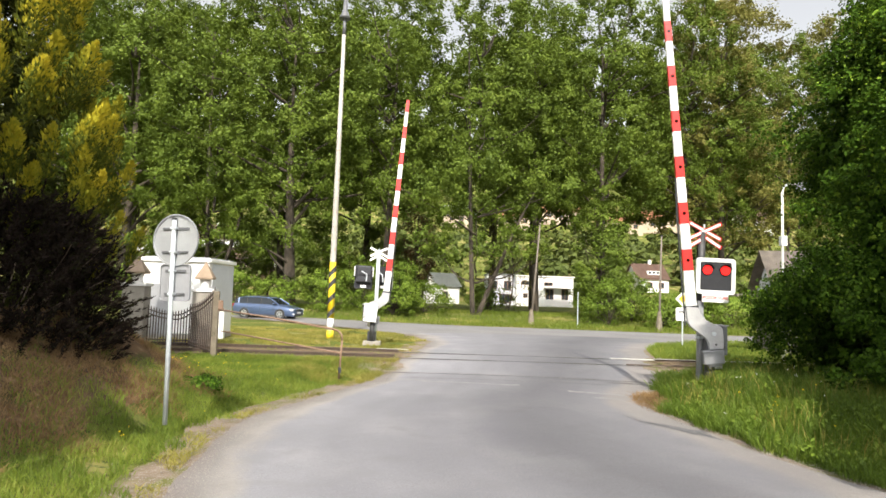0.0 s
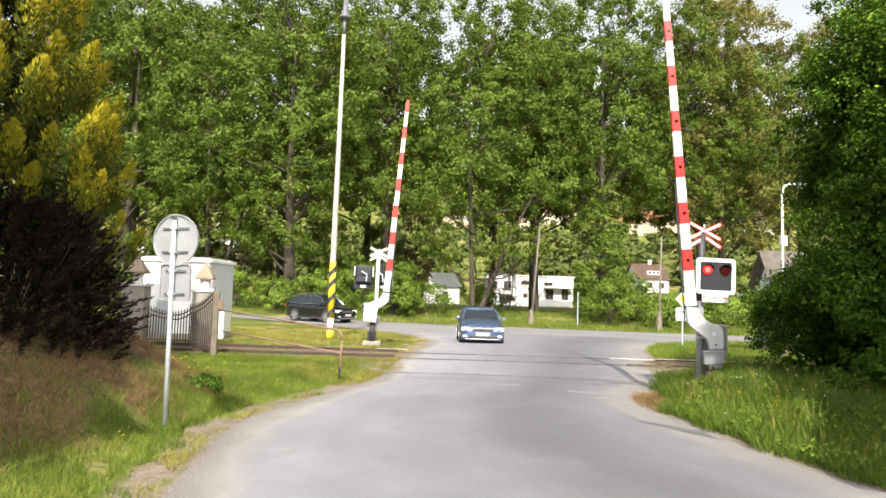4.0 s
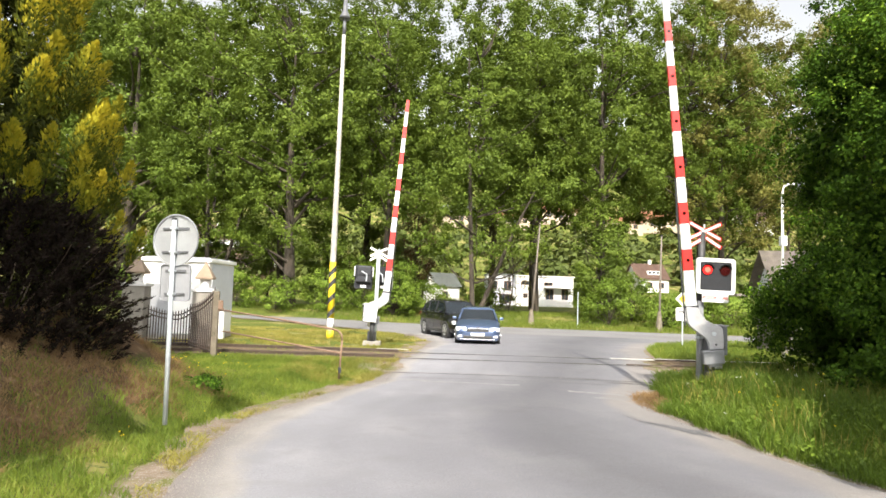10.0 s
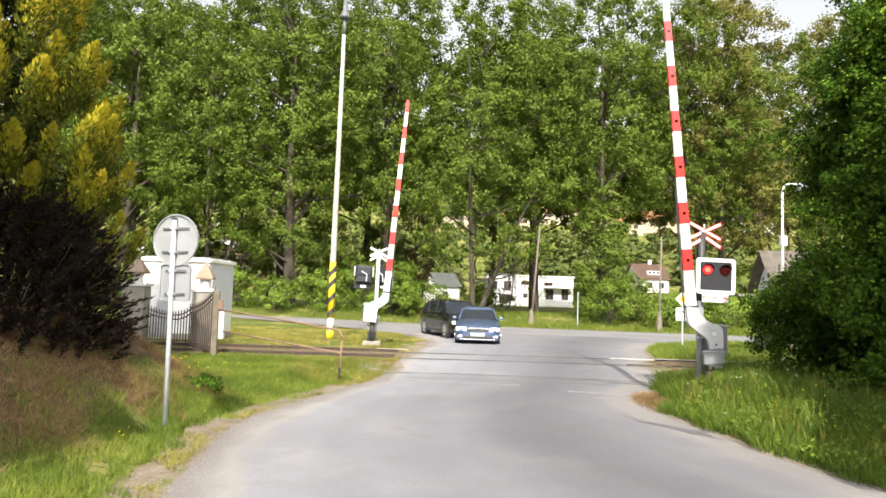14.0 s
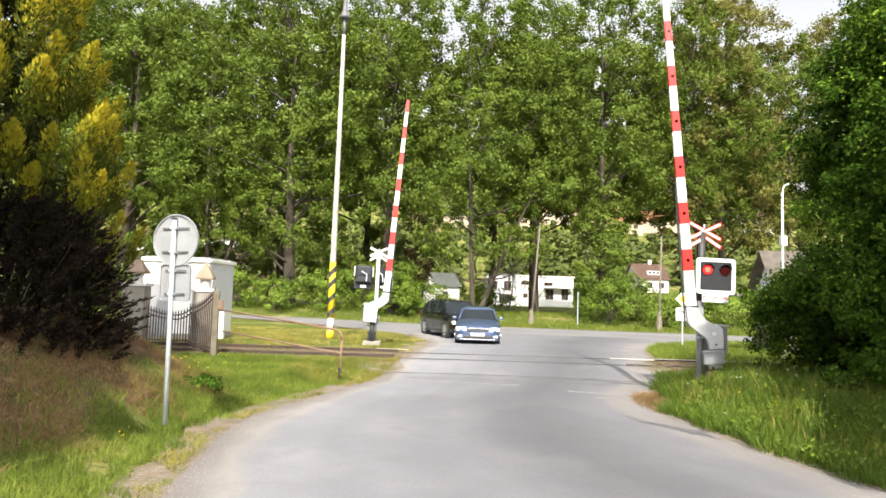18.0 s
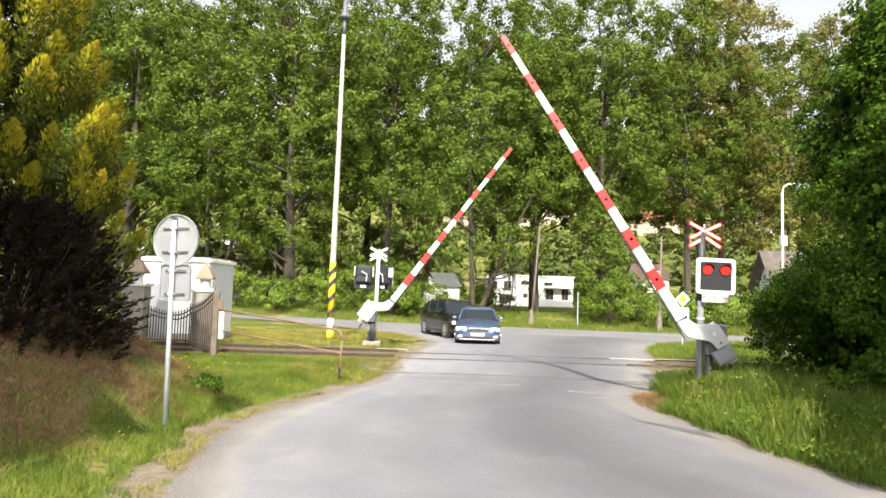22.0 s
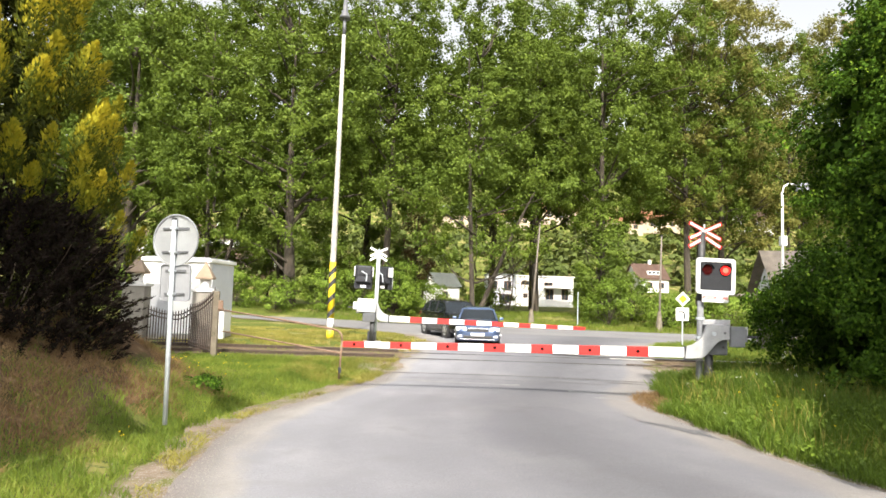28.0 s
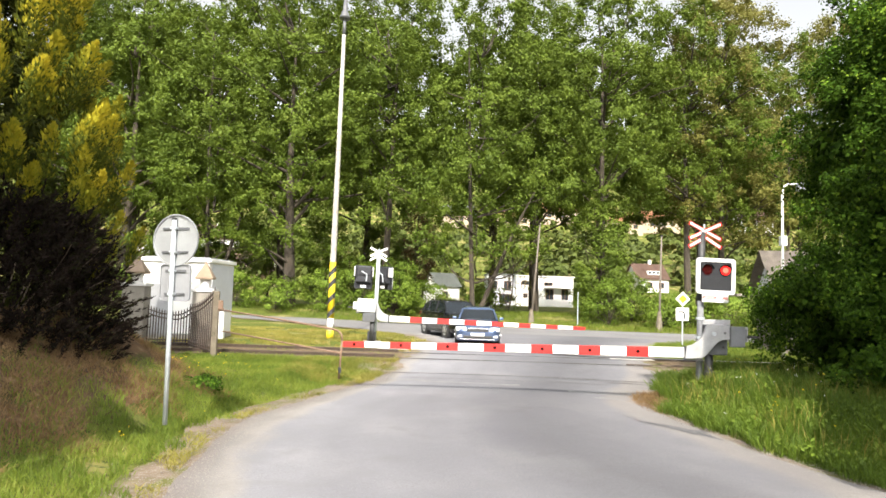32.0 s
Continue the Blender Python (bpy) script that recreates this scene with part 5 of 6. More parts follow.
protos.append(tree("linden_tree", at_land(-8.5, 68), LINDEN, 15, 31.0, 7.5, 10.5, 320, 80, 1.35, 0.40, M_LINDEN, 0.4, group=TG, **AIRY))
for k, x, y, rz in ((1, -19.4, 53, 70), (2, -5.0, 54, 130), (0, -27.5, 54, 200), (2, 8.6, 58, 250), (2, 22.6, 58, 310), (1, 33.8, 62, 90), (3, 41, 64, 10), (4, -17, 67, 200), (4, -28, 68, 160), (4, 30, 74, 300), (4, -40, 72, 30), (4, 5.5, 73, 60), (4, 10.4, 73, 140), (4, 18.9, 75, 220), (0, -33, 58, 20), (4, -48, 80, 90), (4, -34, 70, 250)):
    copy_thing(protos[k], at_land(x, y, rz))
rng = np.random.default_rng(5)
shrub_protos = [tree("shrub", at_land(-3.6, 49.0), "rounded green shrub at the meadow edge", 31 + k, h, r, 0.15, 46, 62, 0.55, 0.17, M_BUSH, 0.05, category="shrub", group="shrubs beyond the road") for k, (h, r) in enumerate(((3.2, 2.0), (2.4, 2.2), (4.4, 2.2)))]
for k, x, y in ((0, -16.5, 50.5), (1, -12.9, 49.6), (0, -9.0, 50.2), (2, -6.4, 51.0), (1, -1.4, 50.4), (1, -20.5, 50.0), (0, -24, 50), (2, -29, 51), (0, 12.6, 47.8), (0, 14.8, 49.4), (1, 16.6, 47.4), (1, 19.2, 48.2), (1, 22.4, 49.0), (0, 25.6, 48), (1, 28.6, 47.6), (2, 31.5, 49), (1, 4.5, 62), (0, 20, 90), (2, 26, 98), (2, 30, 100), (1, 34, 100), (1, -8, 66), (2, -12, 80), (0, 25, 102), (0, 30, 108)):
    copy_thing(shrub_protos[k], at_land(x, y, rng.uniform(0, 360)))
tree("bare_tree", at_land(36.5, 64), "nearly bare tree with thin twigs", 77, 22, 3.2, 7, 60, 14, 0.8, 0.22, M_OAK, 0.2)
tree("browned_spruce", at_land(-3.3, 77), "tall browned spruce behind the barrier", 80, 14, 2.3, 1.0, 90, 60, 0.8, 0.22, M_DEADSPRUCE, 0.2)
young = tree("young_linden", at_land(-20.4, 60), "bushy young linden behind the hut", 82, 9.0, 2.4, 0.6, 90, 100, 0.75, 0.2, M_LINDEN, 0.12)
for x, y, rz in ((-24.6, 61, 120), (-11.2, 61, 250), (-28.5, 66, 300), (-6.2, 66, 180), (-19.5, 72, 80)):
    copy_thing(young, at_land(x, y, rz))
tree("young_linden", at_land(12.7, 50.2), "bushy young linden reaching to the ground", 81, 9.5, 2.3, 0.3, 90, 110, 0.75, 0.2, M_LINDEN, 0.12)
tree("dry_shrub", at_land(6.3, 60), "sparse brown twiggy shrub by the white house", 78, 8.0, 2.9, 0.8, 75, 20, 0.6, 0.16, M_OAK, 0.08, category="shrub")

tree("weed_clump", at_land(-4.45, 11.9), "dark weeds in the hollow of the verge", 79, 0.2, 0.42, 0.02, 26, 40, 0.10, 0.06, M_HAZEL, 0.01, category="plant")
# far woods on the hill
rng = np.random.default_rng(8)
centres, radii = [], []
while len(centres) < 7200:
    x, y = rng.uniform(-150, 200), rng.uniform(118, 300)
    if y < 208:
        x = rng.uniform(-75, 80)
    if y < 131 and abs(x / y - 0.329) < 0.045:
        continue
    if y < 208 and rng.uniform() < (0.45 if y > 165 else 0.05):
        continue
    h = rng.uniform(2, 4) if 165 < y < 208 else rng.uniform(3, 8) if y < 208 else rng.uniform(11, 22)
    z = float(land(x, y))
    for k in range(4 if y < 208 else 7):
        r = h * rng.uniform(0.13, 0.26)
        centres.append((x + rng.normal() * h * 0.16, y + rng.normal() * h * 0.16, z + h * rng.uniform(0.15, 0.92)))
        radii.append(r)
centres, radii = np.array(centres), np.array(radii)
far = quads("far_woods", blobs(rng, centres, radii, 16, np.tile([0.0, -0.5, 0.4], (len(centres), 1)), 1.3, 1.05), M_FARWOOD)
tagged(far, "wooded hillside behind the houses", "woods", kind="stuff")

# the big dark shrub over the right-hand verge: boughs that sway
big = thing("hazel_shrub", pose(9.85, 12.1, 0.2), "tall dark green leafy shrub overhanging the verge", "shrub")
rng = np.random.default_rng(21)
bm = bmesh.new()
for k in range(7):
    a = rng.uniform(0, 6.28)
    limb(rng, (0.25 * math.cos(a), 0.25 * math.sin(a), -0.1), (1.6 * math.cos(a), 1.6 * math.sin(a), rng.uniform(4, 7)), 0.09, 0.02, 0.3, bm)
part("trunk", bm, M_BARK, big, "grey forked trunk")
BOUGHS = []
heads = []
while len(heads) < 120:
    u = rng.uniform(0, 1)
    a = rng.uniform(0, 6.28)
    lim = float(np.interp(u, [0, 0.155, 0.23, 0.3, 0.46, 0.56, 0.67, 0.76, 0.88, 1], [3.75, 3.5, 2.95, 2.75, 2.6, 2.85, 2.75, 2.25, 1.75, 0.7]))
    r = lim * rng.uniform(0.8, 1.04)
    heads.append((r * math.cos(a), r * math.sin(a), 0.2 + 8.4 * u))
pts = []
for hx, hy, hz in heads:
    size = rng.uniform(0.3, 0.62)
    for k in range(int(7 + 12 * size)):
        g = rng.normal(size=3) * size * [0.62, 0.62, 0.75]
        pts.append((hx + g[0] - 0.12 * hx * abs(g[2]), hy + g[1] - 0.12 * hy * abs(g[2]), max(0.1, hz + g[2])))
pts = np.array(pts)
ang = np.arctan2(pts[:, 1], pts[:, 0])
pick = ((ang + math.pi) / (2 * math.pi) * 4).astype(int) % 4 + 4 * (pts[:, 2] > 3.2)
for k in range(8):
    sel = pts[pick == k]
    piv = np.array([0, 0, 0.6 if k < 4 else 3.0])
    outw = sel - np.array([0, 0, 3.0])
    outw /= np.linalg.norm(outw, axis=1, keepdims=True)
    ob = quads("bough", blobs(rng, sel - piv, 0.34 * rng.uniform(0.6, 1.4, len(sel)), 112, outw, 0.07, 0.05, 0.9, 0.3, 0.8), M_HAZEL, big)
    ob.matrix_basis = pose(*piv)
    BOUGHS.append((ob, tuple(piv)))

c = pts[::2] * [0.74, 0.74, 0.97]
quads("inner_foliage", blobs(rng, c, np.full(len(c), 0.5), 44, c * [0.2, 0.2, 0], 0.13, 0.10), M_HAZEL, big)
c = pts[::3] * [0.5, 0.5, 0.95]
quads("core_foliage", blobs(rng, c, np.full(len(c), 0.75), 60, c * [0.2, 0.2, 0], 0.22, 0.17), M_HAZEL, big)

# the planting goes on behind the camera on both sides of the lane, and shades the bank and the verge
tree("hedge_tree", pose(9.6, 4.2, 0.2), "leafy hedge tree beside the lane", 91, 10.2, 3.4, 0.4, 420, 62, 0.7, 0.56, M_BUSH, 0.14, group="hedge trees beside the lane")
tree("hedge_tree", pose(-8.1, 0.4, 1.0), "leafy hedge tree on the bank behind", 93, 13.0, 2.6, 0.3, 300, 62, 0.7, 0.56, M_BUSH, 0.14, group="hedge trees beside the lane")
tree("hedge_tree", pose(-9.0, 4.1, 1.2), "leafy hedge tree on the bank", 92, 9.4, 2.9, 0.3, 290, 62, 0.7, 0.56, M_BUSH, 0.14, group="hedge trees beside the lane")

tree("hedge_tree", pose(11.9, 4.4, 0.2), "tall leafy hedge tree beside the verge", 97, 10.6, 2.6, 0.4, 300, 62, 0.7, 0.56, M_BUSH, 0.14, group="hedge trees beside the lane")
# unseen low trees, added to keep sun and sky off the dark shrubs
tree("hedge_tree", pose(12.0, 8.2, 0.2), "low hedge tree out of view, shading the shrub", 95, 7.0, 3.0, 0.2, 360, 90, 0.7, 0.4, M_BUSH, 0.12, group="hedge trees beside the lane")
tree("hedge_tree", pose(-9.9, 7.0, 1.2), "low hedge tree out of view, shading the bank", 96, 5.2, 2.2, 0.1, 220, 90, 0.6, 0.4, M_BUSH, 0.12, group="hedge trees beside the lane")
tree("hedge_tree", pose(13.6, 5.6, 0.2), "leafy hedge tree beside the verge", 94, 9.3, 2.8, 0.3, 260, 60, 0.7, 0.55, M_BUSH, 0.14, group="hedge trees beside the lane")

# the golden conifer and the dark shrub on the bank
con = thing("conifer", pose(-9.4, 12.5, 1.0), "golden tipped conifer with upright sprays on the bank", "tree")
rng = np.random.default_rng(33)
bm = bmesh.new()
limb(rng, (0, 0, -0.3), (0, 0, 9.5), 0.2, 0.03, 0.1, bm, 8, 9)
part("trunk", bm, M_BARK, con, "brown trunk", True)
tips, inner = [], []
while len(tips) < 340:
    u = rng.uniform(0, 1) ** 0.8
    z = 0.4 + 9.4 * u
    a = rng.uniform(0, 6.28)
    if noise.noise((2.2 * math.cos(a), 2.2 * math.sin(a), 0.9 * z)) < -0.36:
        continue
    r = (2.9 * (1 - u) ** 0.8 + 0.12) * rng.uniform(0.78, 1.06)
    base_p = np.array([r * math.cos(a), r * math.sin(a), z])
    axis = np.array([0.28 * math.cos(a), 0.28 * math.sin(a), 1.0]) + rng.normal(size=3) * 0.1
    axis /= np.linalg.norm(axis)
    ln = rng.uniform(0.6, 1.45)
    m = int(480 * ln)
    s = rng.uniform(0, 1, m)
    w = 0.25 * ln ** 0.5 * np.sin(np.pi * np.clip(0.15 + 0.85 * s, 0, 1)) ** 0.8 + 0.015
    v = rng.normal(size=(m, 3))
    v /= np.linalg.norm(v, axis=1, keepdims=True)
    p = base_p + axis * (s * ln)[:, None] + v * (w * rng.uniform(0.5, 1, m))[:, None]
    n = v + np.array([math.cos(a), math.sin(a), 0.2]) * 0.5
    # narrow sprays along the shoot
    t = axis + v * 0.55 + rng.normal(size=(m, 3)) * 0.2
    t /= np.linalg.norm(t, axis=1, keepdims=True)
    sd = np.cross(n, t)
    sd /= np.linalg.norm(sd, axis=1, keepdims=True) + 1e-9
    L2, W2 = rng.uniform(0.06, 0.12, m)[:, None], rng.uniform(0.016, 0.028, m)[:, None]
    spray = np.stack([p - t * L2 * 0.5, p + sd * W2, p + t * L2 * 0.6, p - sd * W2], 1)
    # plume bases take the darker olive: older growth plus shade put into colour
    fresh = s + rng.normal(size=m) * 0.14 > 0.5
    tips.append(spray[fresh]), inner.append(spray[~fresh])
quads("outer_foliage", np.concatenate(tips), M_THUJA, con)
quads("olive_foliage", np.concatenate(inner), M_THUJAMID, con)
# inner sprays of a darker green paint the shade between the plumes
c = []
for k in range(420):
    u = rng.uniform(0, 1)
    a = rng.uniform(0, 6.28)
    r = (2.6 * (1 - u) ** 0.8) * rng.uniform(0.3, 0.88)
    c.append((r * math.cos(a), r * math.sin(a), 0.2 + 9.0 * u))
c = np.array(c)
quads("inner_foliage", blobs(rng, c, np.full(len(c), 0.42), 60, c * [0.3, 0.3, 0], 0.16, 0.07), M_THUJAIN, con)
dark = thing("barberry_shrub", pose(-7.45, 10.4, 1.32), "dark feathery shrub, the bank's shade in its colour", "shrub")
bm = bmesh.new()
for k in range(26):
    a = rng.uniform(0, 6.28)
    limb(rng, (0.2 * math.cos(a), 0.2 * math.sin(a), -0.4), (1.9 * math.cos(a), 1.6 * math.sin(a), rng.uniform(0.3, 1.8)), 0.02, 0.006, 0.2, bm, 5, 5)
part("trunk", bm, M_TWIG, dark, "thin brown branching trunk")
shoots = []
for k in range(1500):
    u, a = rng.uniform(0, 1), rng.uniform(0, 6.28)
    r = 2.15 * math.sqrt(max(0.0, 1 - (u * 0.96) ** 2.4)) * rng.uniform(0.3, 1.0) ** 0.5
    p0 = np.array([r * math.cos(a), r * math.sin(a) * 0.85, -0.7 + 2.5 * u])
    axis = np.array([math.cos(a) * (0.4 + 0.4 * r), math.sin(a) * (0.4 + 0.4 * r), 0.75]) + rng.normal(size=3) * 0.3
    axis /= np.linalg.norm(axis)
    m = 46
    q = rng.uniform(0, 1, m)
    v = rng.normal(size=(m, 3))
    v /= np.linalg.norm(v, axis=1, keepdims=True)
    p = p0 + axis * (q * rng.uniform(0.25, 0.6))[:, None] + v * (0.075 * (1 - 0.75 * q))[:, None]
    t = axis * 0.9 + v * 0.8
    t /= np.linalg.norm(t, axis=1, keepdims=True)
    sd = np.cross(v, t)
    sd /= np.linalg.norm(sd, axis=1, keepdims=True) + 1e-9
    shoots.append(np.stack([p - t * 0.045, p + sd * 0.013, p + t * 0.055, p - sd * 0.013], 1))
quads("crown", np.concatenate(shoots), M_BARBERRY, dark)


# ---- grass ----
def blades(name, rng, x, y, height, width, material, label, droop=0.45):
    n = len(x)
    z = land(x, y)
    h = height * rng.uniform(0.45, 1.25, n)
    a = rng.uniform(0, 2 * np.pi, n)
    lean = rng.normal(size=(n, 2)) * droop
    wd = width * rng.uniform(0.6, 1.4, n)
    bx, by = np.cos(a) * wd, np.sin(a) * wd
    low = np.stack([x, y, z - 0.02], 1)
    top = low + np.stack([lean[:, 0] * h, lean[:, 1] * h, h], 1)
    w = np.stack([bx, by, np.zeros(n)], 1)
    mid = low + (top - low) * 0.55 + np.stack([-lean[:, 0] * h * 0.18, -lean[:, 1] * h * 0.18, h * 0.06], 1)
    co = np.stack([low - w * 0.5, mid - w * 0.55, top, mid + w * 0.55], 1)
    return tagged(quads(name, co, material), label, "grass", kind="stuff")


def scatter(rng, n, x0, x1, y0, y1, keep):
    x, y = rng.uniform(x0, x1, n), rng.uniform(y0, y1, n)
    k = keep(x, y)
    return x[k], y[k]


def clumpy(x, y, s=1.0):
    return np.sin(3.1 * x * s + 1.3 * y * s) + np.sin(2.3 * y * s - 1.7 * x * s + 1) + np.sin(5.3 * x * s + 4.1 * y * s + 2)


rng = np.random.default_rng(3)


def off_road(x, y, gap_l=0.25, gap_r=0.1):
    return (x < np.interp(y, LEFT_Y, LEFT_X) - gap_l) | (x > np.interp(y, RIGHT_Y, RIGHT_X) + gap_r)


x, y = scatter(rng, 85000, 3.9, 10.5, 5.5, 17.3, lambda x, y: (x > np.interp(y, RIGHT_Y, RIGHT_X) + 0.12 + 0.12 * np.sin(4 * y) + 0.5 * step(12.2, 13.0, y) * (1 - step(14.2, 15.2, y))))
blades("tall_grass", rng, x, y, 0.30, 0.012, M_TALLGRASS, "lush tall grass with seed heads on the verge")
x, y = scatter(rng, 5200, 4.2, 9.5, 6.0, 13.5, lambda x, y: (x > np.interp(y, RIGHT_Y, RIGHT_X) + 0.4) & (clumpy(x, y) > 0.2))
blades("seed_grass", rng, x, y, 0.45, 0.008, M_YELLOWGRASS, "pale seeding grass stems on the verge", 0.3)
x, y = scatter(rng, 26000, 3.9, 10.0, 5.5, 16.5, lambda x, y: (x > np.interp(y, RIGHT_Y, RIGHT_X) + 0.2) & (clumpy(x, y, 1.3) > -0.4) & ((y < 12.4) | (x > np.interp(y, RIGHT_Y, RIGHT_X) + 0.7)))
wp = np.stack([x, y, land(x, y) + rng.uniform(0.02, 0.24, len(x))], 1)
tagged(quads("verge_weeds", leaf_quads(rng, wp, rng.normal(size=wp.shape) * 0.6 + [0, -0.3, 1], 0.085, 0.04), M_BUSH), "broad leaved weeds among the verge grass", "weeds", kind="stuff")
x, y = scatter(rng, 7000, 3.8, 5.0, 12.0, 14.6, lambda x, y: (x > np.interp(y, RIGHT_Y, RIGHT_X) - 0.05) & (x < np.interp(y, RIGHT_Y, RIGHT_X) + 0.55))
blades("dry_tuft", rng, x, y, 0.13, 0.010, M_DRYGRASS, "dry brown grass at the corner of the verge", 0.9)
x, y = scatter(rng, 120000, -7.2, -1.4, 4.5, 18.2, lambda x, y: off_road(x, y, 0.47 + 0.14 * np.sin(2.9 * y) + 0.1 * np.sin(9 * y)) & ((x > -4.4 - 0.25 * np.sin(3 * y) - 1.1 * rng.uniform(0, 1, len(x)) ** 2.5) | (y > 13.2 + 0.5 * np.sin(3 * x))) & (clumpy(x, y) > -2.3))
blades("verge_grass", rng, x, y, 0.14, 0.0085, M_GRASS, "short fresh green grass along the lane")
x, y = scatter(rng, 75000, -10.5, -3.9, 5.0, 15.0, lambda x, y: (x < -4.2 - 0.3 * np.sin(3 * y)) & (y < 13.4) & (clumpy(x, y, 0.8) > -0.9))
blades("dry_grass", rng, x, y, 0.14, 0.0075, M_DRYGRASS, "dry brown grass on the bank", 0.9)
x, y = scatter(rng, 12000, -9.5, -4.0, 5.0, 14.0, lambda x, y: (x < -4.2) & (clumpy(x, y, 0.9) > 0.45))
blades("bank_weeds", rng, x, y, 0.14, 0.010, M_GRASS, "green weeds on the bank")
x, y = scatter(rng, 70000, -14, 0.2, 20.9, 34, lambda x, y: off_road(x, y, 0.4 + 0.25 * np.sin(2.3 * y) + 0.12 * np.sin(7 * y + 3 * x)) & (y < np.interp(x, NEAR_X, NEAR_Y) - 0.1 - 0.15 * np.sin(1.7 * x)) & (clumpy(x, y, 0.6) > -0.8))
blades("island_grass", rng, x, y, 0.12, 0.018, M_YELLOWGRASS, "patchy yellow green grass between track and road")
x, y = scatter(rng, 30000, 6.8, 16, 20.6, 33, lambda x, y: off_road(x, y, 0.2, 0.15) & (y < np.interp(x, NEAR_X, NEAR_Y) - 0.2))
blades("island_grass", rng, x, y, 0.24, 0.018, M_GRASS, "tall green grass behind the signal")
x, y = scatter(rng, 50000, -30, 36, 40, 58, lambda x, y: y > np.interp(x, FAR_X, FAR_Y) + 0.3)
blades("meadow_grass", rng, x, y, 0.34, 0.03, M_MEADOW, "unmown meadow grass beyond the road")
x, y = scatter(rng, 9000, -12, -1.3, 17.4, 21.2, lambda x, y: (clumpy(x, y, 0.7) > 0.8))
blades("track_weeds", rng, x, y, 0.13, 0.014, M_GRASS, "weeds between the rails")
gy = rng.uniform(4.5, 17.5, 24000)
side = rng.uniform(0, 1, len(gy)) < 0.6
gx = np.where(side, np.interp(gy, LEFT_Y, LEFT_X) - rng.normal(size=len(gy)) * 0.27 + 0.02, np.interp(gy, RIGHT_Y, RIGHT_X) + rng.normal(size=len(gy)) * 0.1 + 0.05)
gp = np.stack([gx, gy, fall(gy) + 0.022], 1)
tagged(quads("gravel", leaf_quads(rng, gp, rng.normal(size=gp.shape) * 0.4 + [0, 0, 1], 0.012, 0.010, 0.6), M_GRIT), "loose grit along the asphalt edge", "gravel", kind="stuff")
x = rng.uniform(0, 1, 9000)
y = rng.uniform(5, 17.5, 9000)
x = np.interp(y, LEFT_Y, LEFT_X) - 0.08 - np.abs(rng.normal(size=9000)) * 0.22
keep = clumpy(x, y, 1.7) > 0.1
blades("edge_grass", rng, x[keep], y[keep], 0.10, 0.010, M_YELLOWGRASS, "sparse grass in the sandy shoulder", 0.8)
x, y = scatter(rng, 26000, -3.8, -0.9, 14.6, 18.3, lambda x, y: (x < np.interp(y, LEFT_Y, LEFT_X) - 0.02) & (clumpy(x, y, 1.4) > -1.2))
blades("crossing_grass", rng, x, y, 0.12, 0.009, M_YELLOWGRASS, "short yellowed grass at the crossing edge", 0.8)
fx, fy = scatter(rng, 700, -6.5, 9.5, 6.5, 17.5, lambda x, y: off_road(x, y, 0.6, 0.5) & (clumpy(x, y, 0.5) > 0.9))
fz = land(fx, fy) + np.where(fx > 0, 0.34, 0.16)
fl = leaf_quads(rng, np.repeat(np.stack([fx, fy, fz], 1), 3, 0) + rng.normal(size=(3 * len(fx), 3)) * 0.008, rng.normal(size=(3 * len(fx), 3)) + [0, -0.5, 1], 0.024, 0.022)
tagged(quads("dandelions", fl, M_FLOWER), "yellow dandelion heads in the grass", "flowers", kind="stuff")
cx, cy = scatter(rng, 26, 4.4, 9.0, 6.5, 13.5, lambda x, y: x > np.interp(y, RIGHT_Y, RIGHT_X) + 0.3)
cz = land(cx, cy) + rng.uniform(0.24, 0.42, len(cx))
cl = leaf_quads(rng, np.repeat(np.stack([cx, cy, cz], 1), 6, 0) + rng.normal(size=(6 * len(cx), 3)) * 0.008, rng.normal(size=(6 * len(cx), 3)), 0.016, 0.014)
tagged(quads("dandelion_clocks", cl, M_LIMEWHITE), "white dandelion seed heads in the verge", "flowers", kind="stuff")


# ---- what moves ----
def along(rows, t):
    ts = [r[0] for r in rows]
    return [float(np.interp(t, ts, [r[k] for r in rows])) for k in (1, 2, 3)]


def smooth_path(rows, step_s=0.1):
    """Rows of time, x, y, heading at even steps, eased by cubic pieces."""
    ts = [r[0] for r in rows]
    arr = np.array([r[1:] for r in rows])
    tang = np.zeros_like(arr)
    for i in range(len(ts)):
        if 0 < i < len(ts) - 1:
            d0, d1 = (arr[i] - arr[i - 1]) / (ts[i] - ts[i - 1]), (arr[i + 1] - arr[i]) / (ts[i + 1] - ts[i])
            tang[i] = np.where(d0 * d1 > 0, 2 * d0 * d1 / (d0 + d1 + 1e-12 * np.sign(d0 + d1 + 1e-30)), 0)
        elif i == 0:
            tang[i] = (arr[1] - arr[0]) / (ts[1] - ts[0])
    out = []
    t = ts[0]
    while t < ts[-1] - 1e-6:
        i = max(j for j in range(len(ts) - 1) if ts[j] <= t + 1e-9)
        h = ts[i + 1] - ts[i]
        u = (t - ts[i]) / h
        p = (2 * u**3 - 3 * u**2 + 1) * arr[i] + (u**3 - 2 * u**2 + u) * h * tang[i] + (-2 * u**3 + 3 * u**2) * arr[i + 1] + (u**3 - u**2) * h * tang[i + 1]
        out.append((t, *p))
        t += step_s
    out.append((ts[-1], *arr[-1]))
    return out


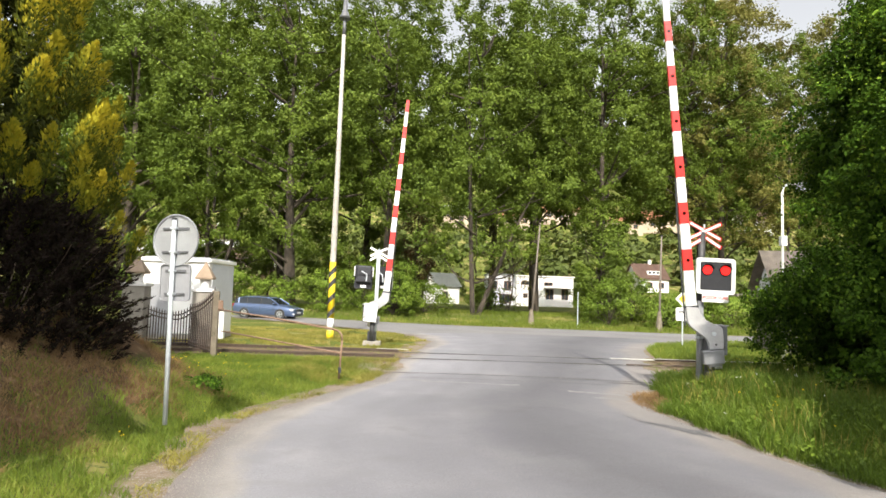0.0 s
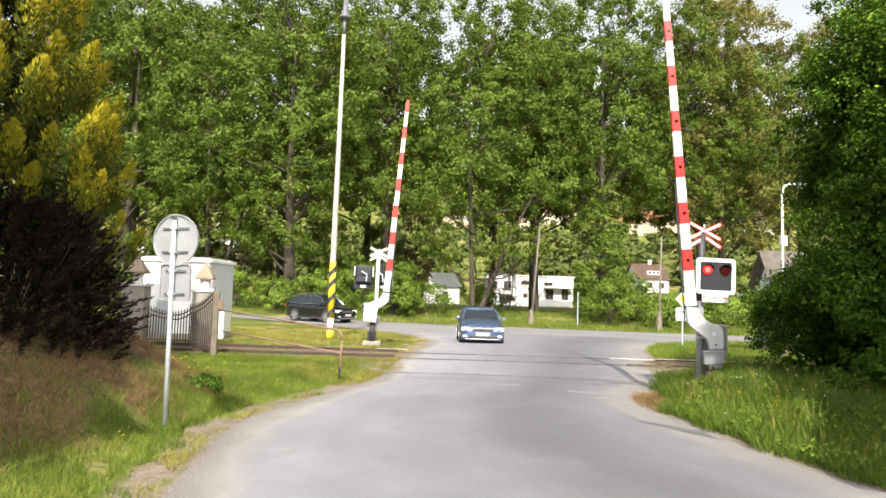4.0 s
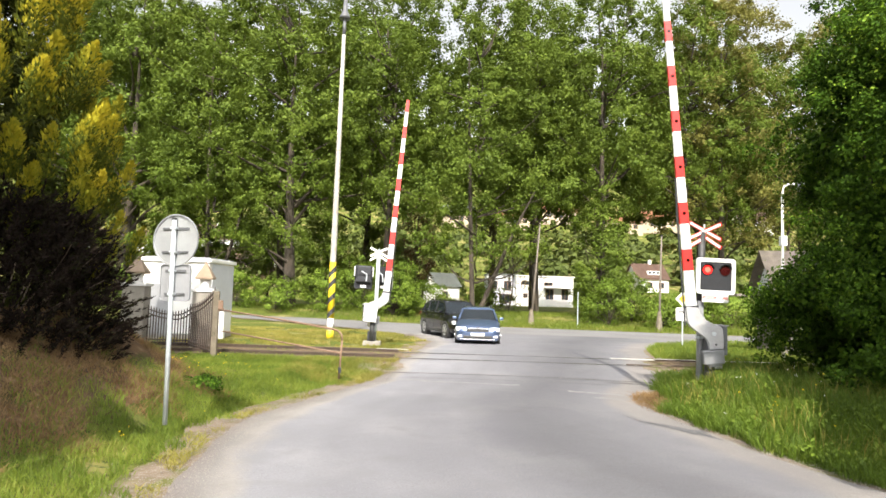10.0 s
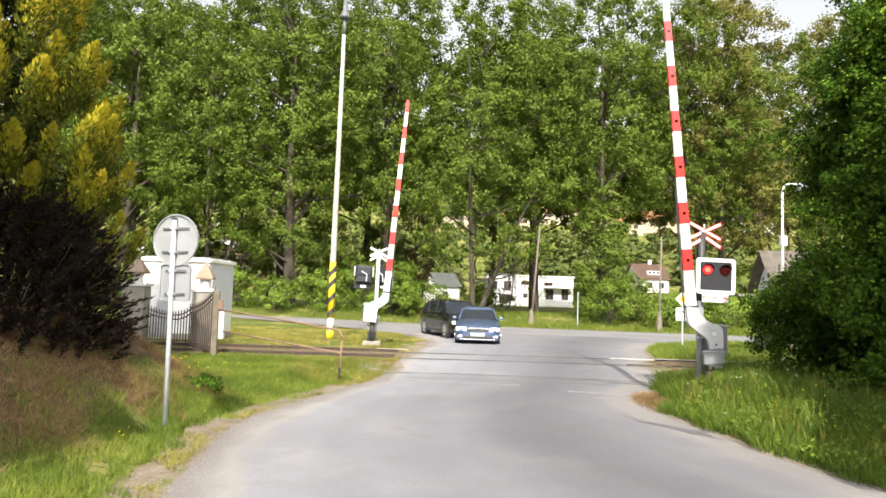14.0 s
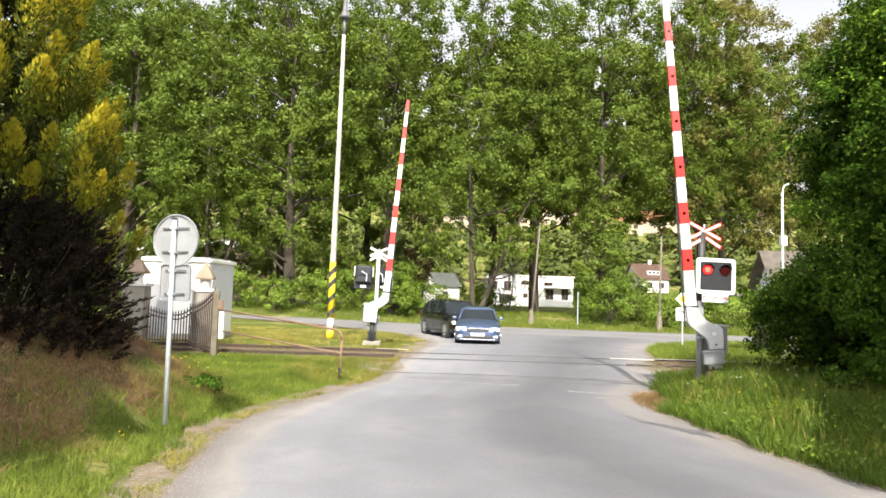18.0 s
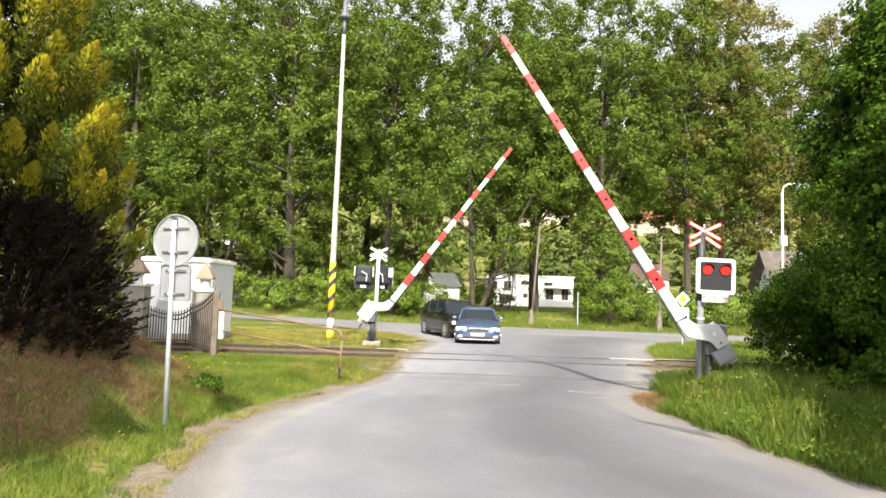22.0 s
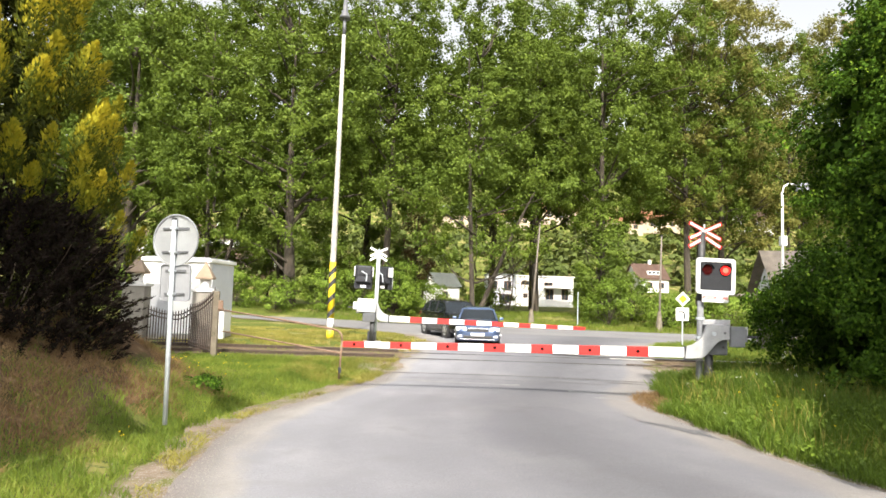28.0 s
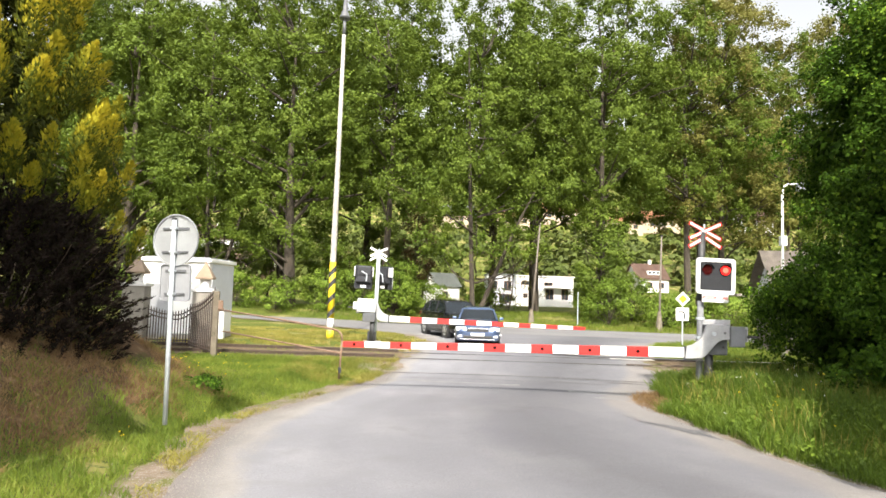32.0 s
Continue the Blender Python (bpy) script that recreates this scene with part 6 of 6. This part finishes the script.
BLUE_PATH = [(0.0, -12.0, 44.2, -14), (1.0, -3.95, 37.3, -42), (2.0, 0.22, 32.5, -61), (3.0, 1.62, 29.2, -79), (3.5, 1.72, 28.3, -85), (4.2, 1.64, 27.3, -91), (4.8, 1.57, 26.95, -93)]
BLACK_PATH = [(0.0, -45, 66.0, -30), (3.0, -16.5, 48.8, -30), (3.5, -11.8, 45.4, -28), (4.5, -4.6, 37.8, -44), (5.5, -0.66, 33.7, -55), (6.5, 0.25, 32.1, -65), (7.4, 0.56, 31.4, -69)]
NEAR_SWING = [(0, 85), (19.9, 85), (20.2, 84.3), (20.5, 82), (20.8, 77), (21.1, 69.8), (21.5, 63.6), (22, 57.2), (23, 45.3), (24, 32.8), (25, 20.8), (25.5, 14.9), (26.2, 7.4), (26.8, 3.0), (27.5, 0.3), (28.0, -0.6), (32, -0.6)]
FAR_SWING = [(0, 85.7), (19.8, 85.7), (20.2, 84), (20.5, 79), (20.8, 73.2), (21.1, 67.8), (21.5, 61.6), (22, 54), (22.5, 46.6), (23, 39), (24, 24.2), (25, 10.3), (25.5, 4.2), (26.0, 0.6), (26.5, -0.9), (27, -1.1), (32, -1.1)]


def drive(vehicle, wheels, path, radius):
    rows = smooth_path(path, 1 / FPS)
    keyed = [(t, pose(x, y, 0.045 + float(fall(y)), 0, 0, h)) for t, x, y, h in rows[::3]] + [(path[-1][0] + 0.1, pose(path[-1][1], path[-1][2], 0.045 + float(fall(path[-1][2])), 0, 0, path[-1][3]))]
    keyed.append((32.0, keyed[-1][1]))
    walk(vehicle, keyed)
    spin, turns = 0.0, [(0.0, 0.0)]
    for (t0, x0, y0, _), (t1, x1, y1, _) in zip(rows, rows[1:]):
        spin += math.degrees(math.hypot(x1 - x0, y1 - y0) / radius)
        turns.append((t1, spin))
    turns.append((32.0, spin))
    for wheel, at in wheels:
        walk(wheel, [(t, pose(*at, 0, a, 0)) for t, a in turns])


GUST_T = [0, 12, 16, 17.2, 18, 19, 22, 23, 24, 25, 27, 28, 30, 31, 32]
GUST_LEAN = [0, -0.5, 0, 1.5, 4, 6, 7, 7, 5, 3.5, 5.5, 5, 4, 2, 3]


def motions():
    walk(near_arm, [(t, pose(*NEAR_PIVOT, 0, a, 0)) for t, a in NEAR_SWING])
    walk(far_arm, [(t, pose(*FAR_PIVOT, 0, a, 0)) for t, a in FAR_SWING])
    drive(blue_car, blue_wheels, BLUE_PATH, 0.315)
    drive(black_car, black_wheels, BLACK_PATH, 0.365)
    # the two lamps take turns: each lamp comes forward to its lens while it glows and sinks back behind it
    for k, (lamp, core, (x, z)) in enumerate(LAMPS):
        for ob, lead, reach in ((lamp, -0.03, -0.196), (core, 0.045, -0.200)):
            on, off = pose(x, reach, z), pose(x, -0.150, z)
            first = -0.01 if k == 1 else -0.5216
            rows = [(-9.0, off)]
            while first < 32:
                rows += [(first + lead - 0.034, off), (first + lead, on), (first + 0.5116 - lead, on), (first + 0.5116 - lead + 0.034, off)]
                first += 1.0232
            inside = [r for r in rows if 0 < r[0] < 32]
            start = [r for r in rows if r[0] <= 0][-1][1]
            walk(ob, [(0.0, start)] + inside + [(32.0, inside[-1][1])])
    for k, (bough, at) in enumerate(BOUGHS):
        amp = 1.0 if k < 4 else 2.0
        push = 0.0 if k < 4 else 1.0
        walk(bough, [(t, pose(*at, amp * math.sin(1.1 * t + k), push * float(np.interp(t, GUST_T, GUST_LEAN)) + amp * 1.2 * math.sin(0.83 * t + 2.1 * k), 0.6 * amp * math.sin(0.6 * t + k))) for t in np.arange(0, 32.01, 0.8)])
    # the tall crowns stir a little in the wind
    stirring = [ob for ob in scene.objects if ob.name.split(".")[0] == "crown" and ob.parent and ob.parent.name.split(".")[0] in ("linden_tree", "maple_tree")]
    for k, crown in enumerate(stirring):
        walk(crown, [(t, pose(0, 0, 0, 0.22 * math.sin(1.3 * t + 1.7 * k), 0.25 * math.sin(1.05 * t + 0.9 * k), 0)) for t in np.arange(0, 32.01, 0.8)])


motions()
